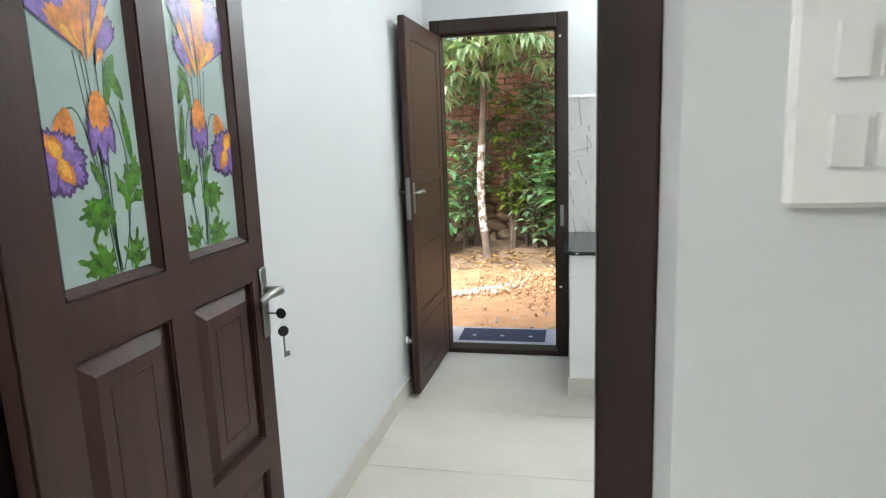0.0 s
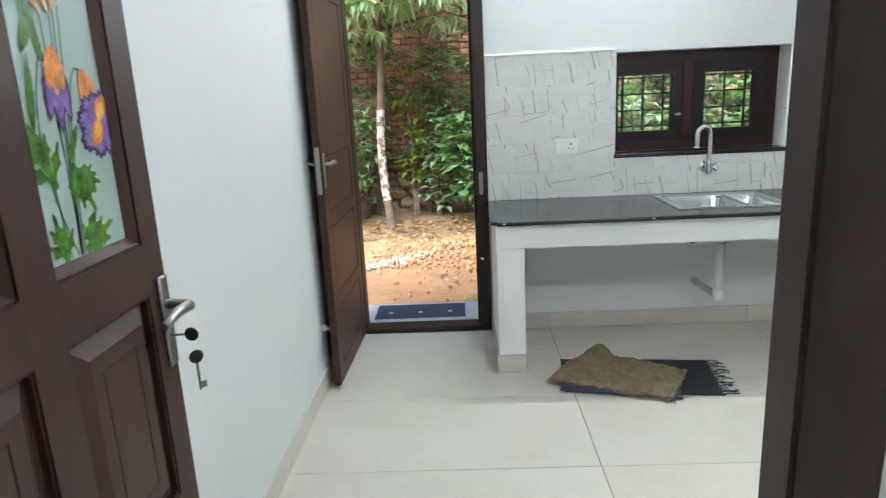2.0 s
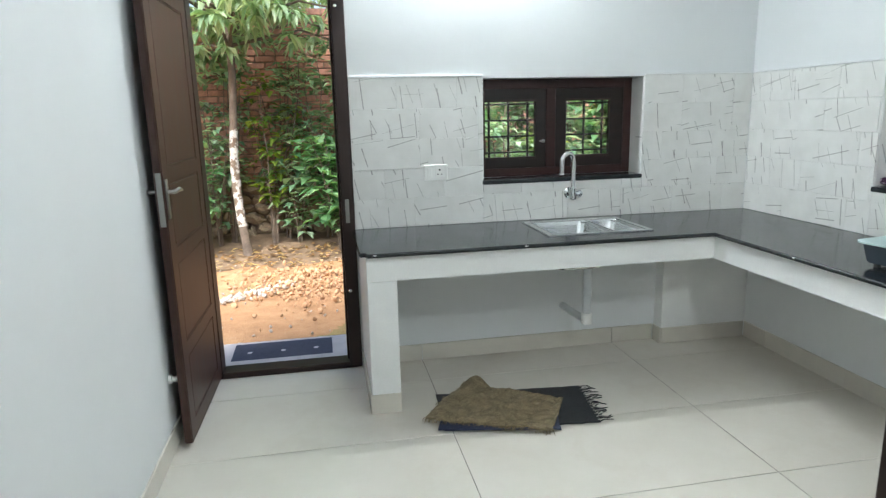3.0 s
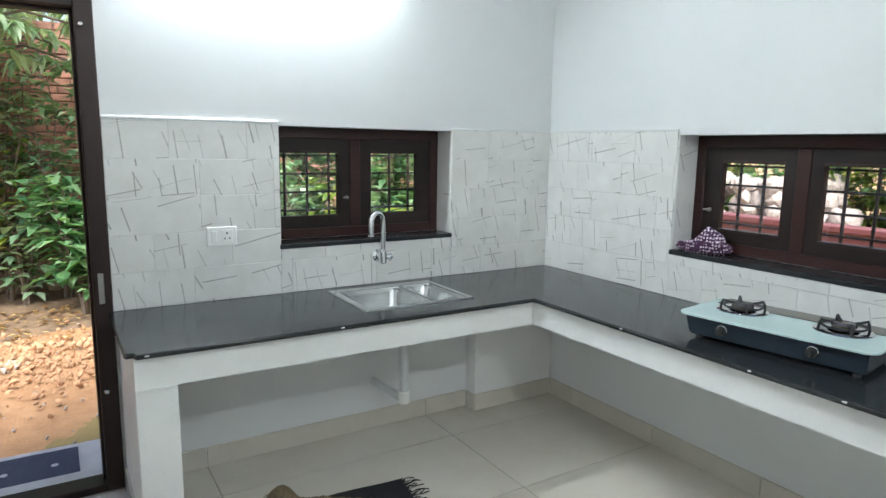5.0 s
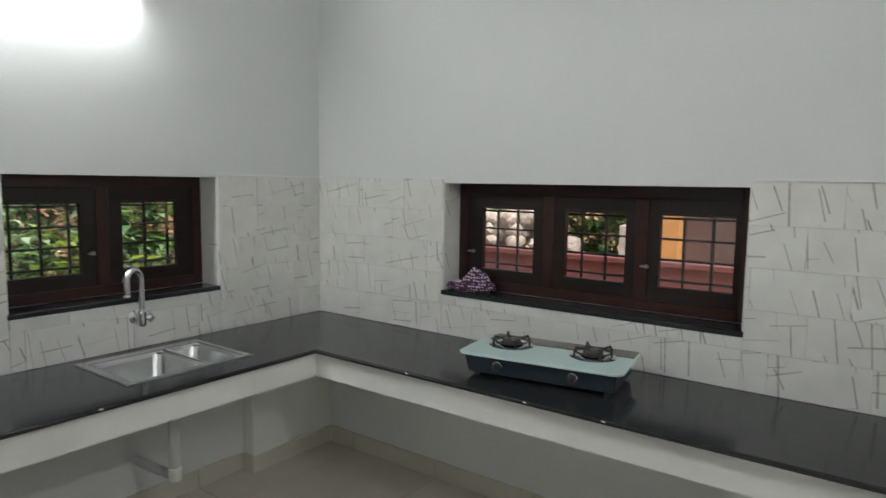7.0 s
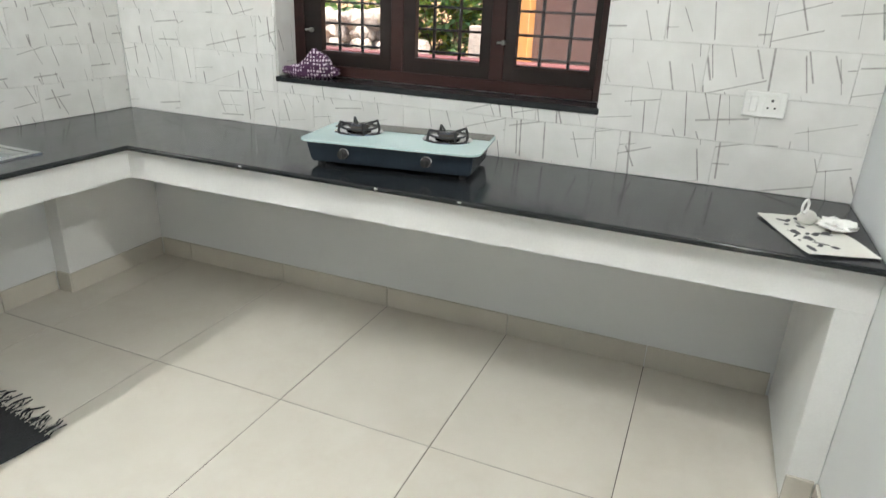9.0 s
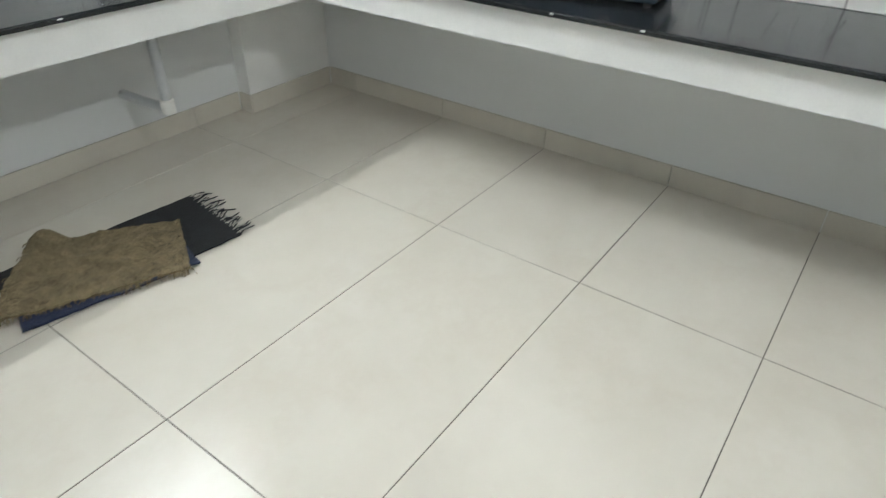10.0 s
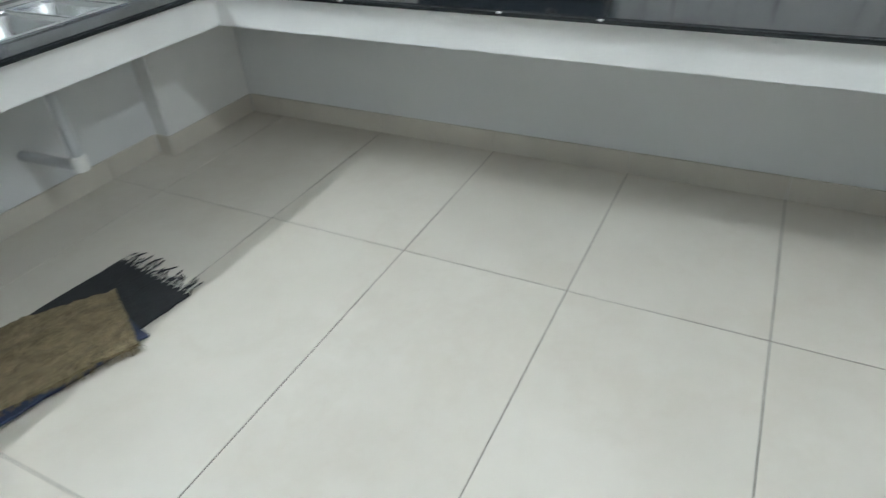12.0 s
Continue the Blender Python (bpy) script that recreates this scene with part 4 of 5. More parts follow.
rug = thing("floor_rug", pose(0, 0, 0), "black woven rug with fringed end on the tiles", "rug")
rc = [(-2.075, -0.88), (-1.352, -0.962), (-1.292, -0.572), (-2.045, -0.500)]
cloth_sheet("weave", BLACK_WEAVE, rc, 24, 12, lambda u, v: 0.002 + 0.003 * (noise.noise((u * 5, v * 4, 1)) + 0.6), 0.005, "", "", rug)
bm = bmesh.new()
rng = random.Random(5)
for end, (p, q) in ((1, (rc[1], rc[2])),):
    for k in range(26):
        t = (k + 0.5) / 26
        x, y = p[0] * (1 - t) + q[0] * t, p[1] * (1 - t) + q[1] * t
        a, ln = rng.uniform(-0.5, 0.5), rng.uniform(0.035, 0.075)
        pts = [(x + end * s * ln, y + a * s * ln + 0.006 * math.sin(s * 5 + k), 0.006 + 0.003 * math.sin(s * 3 + k)) for s in (0, 0.35, 0.7, 1)]
        sweep(bm, pts, [0.003, 0.0035, 0.003, 0.0022], 5)
tagged(part("fringe", bm, BLACK_WEAVE, rug, "dark twisted fringe", 50), kind="stuff")
bm = bmesh.new()
for k in range(13):
    t = (k + 0.5) / 13
    x, y = rc[1][0] * (1 - t) + rc[2][0] * t, rc[1][1] * (1 - t) + rc[2][1] * t
    ln = rng.uniform(0.030, 0.055)
    sweep(bm, [(x - 0.012, y, 0.011), (x + 0.35 * ln, y + rng.uniform(-0.006, 0.006), 0.0125), (x + ln, y + rng.uniform(-0.012, 0.012), 0.009)], [0.0022, 0.0028, 0.0018], 5)
tagged(part("fringe", bm, FRINGE, rug, "pale grey knotted fringe threads", 50), kind="stuff")

bc = [(-2.10, -0.875), (-1.560, -0.998), (-1.50, -0.72), (-2.02, -0.60)]
ob = cloth_sheet("door_mat", NAVY, bc, 20, 10, lambda u, v: 0.0085 + 0.002 * noise.noise((u * 4, v * 3, 9)), 0.008, "", "")
tagged(ob, "dark navy mat lying between rug and sack", "mat")


def sack_lift(u, v):
    h = 0.020 + 0.010 * noise.noise((u * 4.5, v * 3.5, 2)) + 0.009 * noise.noise((u * 12, v * 9, 5)) + 0.005 * noise.noise((u * 30, v * 21, 8))
    h += 0.055 * math.exp(-((u - 0.10) / 0.10) ** 2 - ((v - 1.0) / 0.40) ** 2)
    h += 0.022 * math.exp(-((u - 0.02) / 0.12) ** 2 - ((v - 0.35) / 0.35) ** 2)
    return h


sack = thing("jute_sack", pose(0, 0, 0), "frayed brown jute sack folded on the dark rug", "sack")
jc = [(-2.145, -0.785), (-1.610, -1.012), (-1.452, -0.722), (-1.865, -0.455)]
cloth_sheet("cloth", JUTE, jc, 64, 34, sack_lift, 0.009, "", "", sack)
cloth_sheet("under_fold", JUTE, [(a + 0.012, b + 0.014) for a, b in jc], 24, 12, lambda u, v: sack_lift(u, v) - 0.009 - 0.002 * (1 - v), 0.005, "darker folded layer", "", sack)
bm = bmesh.new()
for (p, q), out, n, vv in (((jc[0], jc[1]), (-0.45, -0.9), 150, 0), ((jc[0], jc[3]), (-0.9, 0.4), 26, 1)):
    for k in range(n):
        t = rng.random()
        x, y = p[0] * (1 - t) + q[0] * t, p[1] * (1 - t) + q[1] * t
        z = sack_lift(t, 0) if vv == 0 else sack_lift(0, t)
        ln, a = rng.uniform(0.006, 0.026), rng.uniform(-0.8, 0.8)
        dx, dy = out[0] - out[1] * a, out[1] + out[0] * a
        sweep(bm, [(x, y, z + 0.003), (x + dx * ln * 0.6, y + dy * ln * 0.6, z + 0.002), (x + dx * ln, y + dy * ln, max(0.003, z - 0.012))], [0.0016, 0.0014, 0.0009], 4)
tagged(part("frayed_edge", bm, JUTE, sack, "loose frayed threads"), kind="stuff")

# purple spotted cloth on the sill
n = Nodes("purple_spotted_cotton")
_v = n.coords()
vo = n.add("TexVoronoi", Scale=66.0)
vo.inputs["Randomness"].default_value = 0.25
n.link(_v, vo.inputs["Vector"])
spot = n.math("LESS_THAN", vo.outputs["Distance"], 0.37)
SPOTS = n.set(n.mix(spot, (0.075, 0.026, 0.072), (0.72, 0.62, 0.70)), 0.9, n.noise(_v, 200, 2), 0.3, 0.003)
bm = bmesh.new()
bmesh.ops.create_icosphere(bm, subdivisions=4, radius=1)
for v in bm.verts:
    c = v.co.copy()
    k = 1 + 0.28 * noise.noise(c * 1.7) + 0.16 * noise.noise(c * 4.1 + Vector((3, 1, 2))) + 0.05 * noise.noise(c * 9)
    v.co = Vector((c.x * 0.050 * k, c.y * 0.135 * k, max(0.0, (c.z * 0.6 + 0.4) * 0.088 * k * (0.62 + 0.62 * math.exp(-((c.y + 0.25) / 0.5) ** 2)))))
ob = part("crumpled_cloth", bm, SPOTS, smooth=70, m=pose(0.062, -1.062, W2[2] + 0.0015, 0, 0, 6))
tagged(ob, "purple white-spotted cotton cloth crumpled on the sill", "cloth")

# newspaper with a small funnel at the end of the worktop
PAPER = plain("newsprint", (0.66, 0.65, 0.60), 0.85, 0.06, 8, 120)
INK = plain("printing_ink", (0.06, 0.06, 0.065), 0.8, 0.4, 60, 300)
paper = thing("newspaper", pose(-0.437, -3.098, COUNTER, 0, 0, 199.5), "printed newspaper sheet spread on the black worktop", "newspaper")
bm = bmesh.new()
paper_z = lambda x, y: 0.003 + 0.010 * max(0, noise.noise((x * 6, y * 6, 4))) + 0.02 * max(0, abs(x) - 0.09)
xs = [-0.172 + 0.344 * k / 16 for k in range(17)]
ys = [-0.094 + 0.188 * k / 14 for k in range(15)]
sheet(bm, xs, ys, 0, 0.0012, lambda u, v, w: (u, v, paper_z(u, v) + w))
part("page", bm, PAPER, paper, smooth=60)
pr = random.Random(14)
for k in range(26):
    x0, y0 = pr.uniform(-0.155, 0.10), pr.uniform(-0.08, 0.06)
    w, h = pr.uniform(0.012, 0.05), pr.uniform(0.004, 0.022)
    t = radians(pr.choice((0, 0, 24, -38, 60)))
    bm = bmesh.new()
    sheet(bm, [0, 0.25, 0.5, 0.75, 1], [0, 0.5, 1], 0, 0.0003,
          lambda u, v, z: (x0 + (u * w * math.cos(t) - (v - 0.5) * h * math.sin(t) * math.sin(math.pi * (0.15 + 0.7 * u))),
                           y0 + (u * w * math.sin(t) + (v - 0.5) * h * math.cos(t) * math.sin(math.pi * (0.15 + 0.7 * u))),
                           paper_z(x0 + u * w * math.cos(t), y0 + u * w * math.sin(t)) + 0.0016 + 0.00002 * k + z))
    part("print_block", bm, INK, paper)
bm = bmesh.new()
lathe(bm, [(0.016, 0.0), (0.024, 0.003), (0.027, 0.014), (0.022, 0.030), (0.013, 0.036), (0.010, 0.037)], (0, 0, 0), "z", 20)
for v in bm.verts:
    v.co += Vector((0.006, 0.004, 0.003)) * noise.noise(v.co * 40)
pot = part("plastic_pot", bm, PAPER, smooth=60, m=pose(-0.335, -3.085, COUNTER + 0.008))
tagged(pot, "small off-white plastic pot standing on the newspaper", "pot")
bm = bmesh.new()
sweep(bm, [(0.030 + 0.020 * math.sin(t), 0, 0.035 + 0.020 * math.cos(t)) for t in [k * math.tau / 16 for k in range(16)]], 0.004, 8, True)
part("ring_handle", bm, WHITE_PLASTIC, pot, smooth=60, m=pose(0, 0, 0.02, 0, 0, 150))
bm = bmesh.new()
bmesh.ops.create_icosphere(bm, subdivisions=3, radius=1)
for v in bm.verts:
    c = v.co.copy()
    k = 1 + 0.35 * noise.noise(c * 2.3) + 0.2 * noise.noise(c * 6)
    v.co = Vector((c.x * 0.05 * k, c.y * 0.05 * k, max(0.0, (c.z * 0.5 + 0.5) * 0.032 * k)))
ob = part("plastic_bag", bm, WHITE_PLASTIC, smooth=25, m=pose(-0.37, -3.165, COUNTER + 0.008))
tagged(ob, "crumpled white plastic bag on the newspaper", "plastic bag")

# ---- garden behind the house ----
GROUND = -0.15


def sand_material():
    n = Nodes("orange_sandy_earth")
    v = n.coords()
    a, b, c = n.noise(v, 0.7, 4), n.noise(v, 7, 5, 0.65), n.noise(v, 60, 4, 0.7)
    f = n.math("ADD", n.math("MULTIPLY", a, 0.4), n.math("ADD", n.math("MULTIPLY", b, 0.35), n.math("MULTIPLY", c, 0.25)))
    col = n.ramp(f, [(0.3, (0.20, 0.10, 0.045)), (0.5, (0.36, 0.20, 0.10)), (0.72, (0.48, 0.32, 0.19))])
    moss = n.math("MULTIPLY", n.math("GREATER_THAN", n.noise(v, 1.3, 4), 0.60), 0.5)
    col = n.mix(moss, col, (0.13, 0.16, 0.045))
    return n.set(col, 0.95, n.math("ADD", b, c), 0.6, 0.03)


def leaf_material(name, dark, mid, light):
    n = Nodes(name)
    g = n.add("NewGeometry")
    col = n.ramp(g.outputs["Random Per Island"], [(0.0, dark), (0.45, mid), (0.85, light), (1.0, shade(light, 1.25))])
    v = n.coords()
    col = n.mix(n.math("MULTIPLY", n.noise(v, 30, 3), 0.4), col, dark)
    m = n.set(col, 0.42, n.noise(v, 80, 2), 0.1, 0.003)
    thin = n.add("BsdfTranslucent")
    n.link(n.mix(1.0, col, (1.0, 1.0, 0.55), "MULTIPLY"), thin.inputs[0])
    both = n.add("MixShader")
    both.inputs[0].default_value = 0.52
    n.link(n.bsdf.outputs[0], both.inputs[1])
    n.link(thin.outputs[0], both.inputs[2])
    n.link(both.outputs[0], n.tree.nodes["Material Output"].inputs[0])
    return m


SAND = sand_material()
LEAF_DEEP = leaf_material("deep_green_leaves", (0.05, 0.14, 0.06), (0.16, 0.33, 0.15), (0.30, 0.48, 0.26))
LEAF_BLUE = leaf_material("grey_green_leaves", (0.10, 0.21, 0.12), (0.27, 0.43, 0.27), (0.46, 0.58, 0.42))
LEAF_PALE = leaf_material("pale_drooping_leaves", (0.17, 0.28, 0.15), (0.37, 0.52, 0.33), (0.58, 0.68, 0.52))
LEAF_YELLOW = leaf_material("fresh_yellow_green_leaves", (0.06, 0.12, 0.02), (0.16, 0.26, 0.04), (0.32, 0.40, 0.06))
LEAF_DRY = leaf_material("dry_fallen_leaves", (0.16, 0.08, 0.03), (0.38, 0.22, 0.09), (0.58, 0.42, 0.20))
BARK = plain("grey_brown_bark", (0.13, 0.10, 0.078), 0.95, 0.45, 10, 60, 0.8)
n = Nodes("lime_washed_bark")
_v = n.coords()
patch = n.math("GREATER_THAN", n.noise(_v, 13, 4, 0.7), 0.50)
LIME_BARK = n.set(n.mix(patch, (0.15, 0.11, 0.08), n.ramp(n.noise(_v, 40, 3), [(0.3, (0.38, 0.36, 0.335)), (0.7, (0.56, 0.54, 0.51))])), 0.95, n.noise(_v, 50, 3), 0.5, 0.006)
LIME = plain("lime_mortar", (0.46, 0.41, 0.36), 0.9, 0.25, 14, 80, 0.6)
STONE = plain("laterite_rubble", (0.42, 0.25, 0.14), 0.9, 0.4, 5, 60, 0.5, shift=True)
PALE_STONE = plain("pale_field_stone", (0.36, 0.31, 0.275), 0.9, 0.5, 4, 50, 0.5, shift=True)
MOSSY = plain("mossy_foundation_stone", (0.24, 0.185, 0.125), 0.95, 0.45, 6, 50, 0.6, shift=True)
BRICK = plain("weathered_red_brick", (0.40, 0.205, 0.150), 0.92, 0.5, 9, 70, 0.5, shift=True)
MORTAR = plain("grey_brown_mortar", (0.24, 0.175, 0.13), 0.95, 0.3, 8, 80, 0.4)
STEP_STONE = plain("pale_grey_granite_step", (0.52, 0.48, 0.48), 0.5, 0.15, 9, 300, 0.1)
GREY_MAT = woven("grey_blue_door_mat", (0.030, 0.034, 0.055), (0.075, 0.08, 0.115), 70, 0.9)

bm = bmesh.new()
cuts_x = [-150, -40, -15] + [-9 + 0.35 * k for k in range(60)] + [16, 40, 150]
cuts_y = [-150, -40, -12] + [-8 + 0.35 * k for k in range(55)] + [18, 50, 150]
vgrid = [[bm.verts.new((x, y, GROUND + (0 if x < -8 or x > 11 or y < 0.8 or y > 11 else
          0.035 * noise.noise((x * 0.7, y * 0.7, 0)) + 0.015 * noise.noise((x * 2.5, y * 2.5, 4)) - 0.02))) for x in cuts_x] for y in cuts_y]
for r, s in zip(vgrid, vgrid[1:]):
    for k in range(len(r) - 1):
        xc, yc = (r[k].co.x + r[k + 1].co.x) / 2, (r[k].co.y + s[k].co.y) / 2
        bm.faces.new((r[k], r[k + 1], s[k + 1], s[k]))
for v in bm.verts:
    if -4.6 < v.co.x < 0.25 and v.co.y < 0.25 and v.co.y > -6.9:
        v.co.z = -0.26
tagged(part("ground", bm, SAND, smooth=60), "orange sandy earth strewn with stones and leaves", "ground", kind="structure")

# Brown leafy earth; the shade at the wall's foot is added to its colour.
SOIL = plain("leafy_soil_with_shade", (0.15, 0.10, 0.062), 0.95, 0.55, 5, 60, 0.8)
bm = bmesh.new()
rows = []
for k in range(15):
    y = 3.30 + 1.54 * k / 14
    rows.append([bm.verts.new((-8 + 0.16 * i, y, GROUND - 0.06 + 0.17 * (k / 14) ** 0.75 + 0.05 * noise.noise((i * 0.35, y * 3, 2)) + 0.02 * noise.noise((i * 1.1, y * 9, 6)))) for i in range(82)])
for r, s in zip(rows, rows[1:]):
    for i in range(81):
        bm.faces.new((r[i], r[i + 1], s[i + 1], s[i]))
tagged(part("earth_bank", bm, SOIL, smooth=60), "brown earth bank strewn with leaves, coloured darker for the shade below the wall", "ground", kind="structure")

tagged(solid("door_step", STEP_STONE, [(-3.60, -2.05, WALL_T + 0.001, 0.60, GROUND - 0.08, -0.012)], bev=0.006), "pale granite step outside the garden door", "step")
tagged(solid("threshold", STEP_STONE, [(dx0 + 0.001, dx1 - 0.001, 0.101, WALL_T, 0.0005, 0.006)], bev=0.001), "pale stone threshold of the garden door", "threshold", kind="structure")
mat_ob = thing("outdoor_mat", pose(-2.85, 0.385, -0.0115), "grey-blue doormat with pale spots on the step", "doormat")
solid("mat_pad", GREY_MAT, [(-0.30, 0.30, -0.145, 0.145, 0, 0.012)], mat_ob, bev=0.003)
for x in (-0.2, 0.0, 0.2):
    bm = bmesh.new()
    lathe(bm, [(0.016, 0.0122), (0.016, 0.0128)], (x, -0.02, 0), "z", 12)
    part("pale_spot", bm, STEP_STONE, mat_ob)


def stone_mesh(seed, sub=2):
    bm = bmesh.new()
    bmesh.ops.create_icosphere(bm, subdivisions=sub, radius=1)
    off = Vector((seed * 3.1, seed * 1.7, seed))
    for v in bm.verts:
        k = 1 + 0.35 * noise.noise(v.co * 1.1 + off) + 0.12 * noise.noise(v.co * 3 + off)
        v.co = v.co * k
    return bm


def scatter_stones(name, material, spots, label, category, parent=None):
    """Many small stones in one mesh; spots: (x, y, z, size)."""
    bm = bmesh.new()
    for i, (x, y, z, s) in enumerate(spots):
        src = stone_mesh(i % 23, 1)
        m = Matrix.Translation((x, y, z)) @ Euler((i * 1.3, i * 0.7, i * 2.1)).to_matrix().to_4x4() @ Matrix.Diagonal((s, s * 0.8, s * 0.55, 1))
        ids = {}
        for v in src.verts:
            ids[v.index] = bm.verts.new(m @ v.co)
        for f in src.faces:
            bm.faces.new([ids[v.index] for v in f.verts])
        src.free()
    return tagged(part(name, bm, material), label, category, kind="stuff")


rng = random.Random(11)
scatter_stones("rubble", STONE, [(rng.gauss(-2.55, 0.5), rng.gauss(2.5, 0.38), GROUND + rng.uniform(0, 0.045), 0.008 + 0.026 * rng.random() ** 2) for _ in range(900)],
               "broken brown laterite rubble heaped on the sand", "rubble")
scatter_stones("gravel", PALE_STONE, [(rng.uniform(-6, 1.5), rng.uniform(0.9, 4.3), GROUND - 0.004, rng.uniform(0.006, 0.020)) for _ in range(500)],
               "pale pebbles scattered over the sandy yard", "gravel")
scatter_stones("lime_rubble", LIME, [(-3.85 + 0.95 * q + rng.gauss(0, 0.05), 1.80 + 0.72 * q + rng.gauss(0, 0.07), GROUND + rng.uniform(0, 0.02), rng.uniform(0.008, 0.028)) for q in [rng.random() for _ in range(300)]],
               "whitish lime mortar lumps spilt on the sand", "rubble")


def leaf(bm, at, direction, size, width, fold=0.25):
    """One folded leaf blade: six points, four triangles."""
    d = direction.normalized()
    side = d.cross(Vector((0, 0, 1)))
    side = side.normalized() if side.length > 0.01 else Vector((1, 0, 0))
    up = side.cross(d)
    a = bm.verts.new(at)
    b = bm.verts.new(at + d * size * 0.5 - up * size * fold * 0.3)
    tip = bm.verts.new(at + d * size - up * size * fold)
    l = bm.verts.new(at + d * size * 0.42 + side * width * 0.5 + up * width * 0.12)
    r = bm.verts.new(at + d * size * 0.42 - side * width * 0.5 + up * width * 0.12)
    for q in ((a, b, l), (l, b, tip), (a, r, b), (r, tip, b)):
        bm.faces.new(q)


def shrub(name, x, y, height, spread, material, leaves, size, seed, label, z=GROUND, low=0.22, droop=-0.1, category="shrub"):
    """Stems that fork up from the ground, each twig with its whorls of leaves."""
    g = random.Random(seed)
    t = thing(name, pose(x, y, z), label, category, "garden shrubs")
    wood_bm, leaf_bm = bmesh.new(), bmesh.new()
    tips = []
    for s in range(g.randint(4, 6)):
        a = g.uniform(0, math.tau)
        top = Vector((math.cos(a) * spread * g.uniform(0.2, 0.9), math.sin(a) * spread * g.uniform(0.2, 0.8), height * g.uniform(0.65, 1.0)))
        pts = [Vector((0.03 * math.cos(a), 0.03 * math.sin(a), -0.03))]
        for k in range(1, 6):
            f = k / 5
            pts.append(Vector((top.x * f ** 1.4, top.y * f ** 1.4, top.z * f)) + Vector((g.uniform(-1, 1), g.uniform(-1, 1), 0)) * 0.05 * spread)
        sweep(wood_bm, pts, [0.014 * (1 - 0.14 * k) for k in range(6)], 6)
        for k in range(1, 6):
            for _ in range(3):
                b = g.uniform(0, math.tau)
                tw = pts[k] + Vector((math.cos(b), math.sin(b), g.uniform(-0.2, 0.6))) * spread * g.uniform(0.15, 0.45)
                if tw.z < low * height:
                    continue
                sweep(wood_bm, [pts[k], (pts[k] + tw) / 2 + Vector((0, 0, 0.03)), tw], [0.006, 0.004, 0.003], 5)
                tips.append((pts[k], tw))
    for i in range(leaves):
        p, q = tips[g.randrange(len(tips))]
        f = g.uniform(0.25, 1.1)
        at = p.lerp(q, f) + Vector((g.gauss(0, 1), g.gauss(0, 1), g.gauss(0, 1))) * 0.05
        a = g.uniform(0, math.tau)
        d = Vector((math.cos(a), math.sin(a), g.uniform(-0.6, 0.5) - droop))
        ln = size * g.uniform(0.6, 1.25)
        leaf(leaf_bm, at, d, ln, ln * g.uniform(0.48, 0.64))
    part("branchwork", wood_bm, BARK, t, smooth=50)
    part("foliage", leaf_bm, material, t)
    return t


garden = [
    (-4.10, 3.95, 1.2, 0.5, LEAF_DEEP, 190, 0.18), (-3.80, 4.35, 1.7, 0.5, LEAF_BLUE, 200, 0.14), (-2.85, 4.30, 1.1, 0.45, LEAF_BLUE, 150, 0.15),
    (-2.35, 3.85, 1.35, 0.5, LEAF_DEEP, 360, 0.20), (-2.50, 4.50, 2.75, 0.62, LEAF_BLUE, 520, 0.14), (-3.00, 4.50, 2.6, 0.55, LEAF_BLUE, 420, 0.13),
    (-4.4, 4.3, 2.6, 0.6, LEAF_BLUE, 480, 0.14), (-3.65, 4.5, 2.6, 0.5, LEAF_BLUE, 420, 0.13), (-3.15, 4.35, 2.1, 0.45, LEAF_YELLOW, 260, 0.13),
    (-1.75, 4.2, 2.3, 0.65, LEAF_DEEP, 620, 0.15), (-1.0, 3.4, 2.0, 0.7, LEAF_DEEP, 700, 0.15), (-0.35, 4.2, 2.6, 0.7, LEAF_BLUE, 600, 0.15),
    (0.3, 3.3, 2.1, 0.75, LEAF_DEEP, 700, 0.15), (1.0, 4.0, 2.5, 0.7, LEAF_YELLOW, 480, 0.15), (1.5, 3.2, 2.0, 0.7, LEAF_DEEP, 560, 0.15),
    (-0.45, 3.1, 2.0, 0.5, LEAF_DEEP, 640, 0.14), (0.1, 2.9, 1.9, 0.5, LEAF_BLUE, 560, 0.14), (0.7, 3.2, 2.1, 0.55, LEAF_DEEP, 640, 0.15), (-0.8, 2.7, 1.8, 0.45, LEAF_BLUE, 480, 0.13),
    (2.4, 4.0, 2.6, 0.8, LEAF_DEEP, 600, 0.16), (-5.4, 3.9, 1.9, 0.6, LEAF_DEEP, 420, 0.14), (-0.2, 2.6, 1.4, 0.5, LEAF_YELLOW, 380, 0.14), (-5.0, 4.4, 2.6, 0.6, LEAF_BLUE, 460, 0.14),
]
for i, (x, y, hgt, spr, m, cnt, sz) in enumerate(garden):
    shrub("shrub", x, y, hgt, spr, m, int(cnt * (1.05 if -4.2 < x < -2.2 else 1.5)), sz, 100 + i,
          {"deep_green_leaves": "dense dark green shrub in front of the brick wall", "grey_green_leaves": "tall airy grey-green shrub against the brick wall",
           "fresh_yellow_green_leaves": "low yellow-green shrub near the brick wall"}[m.name])


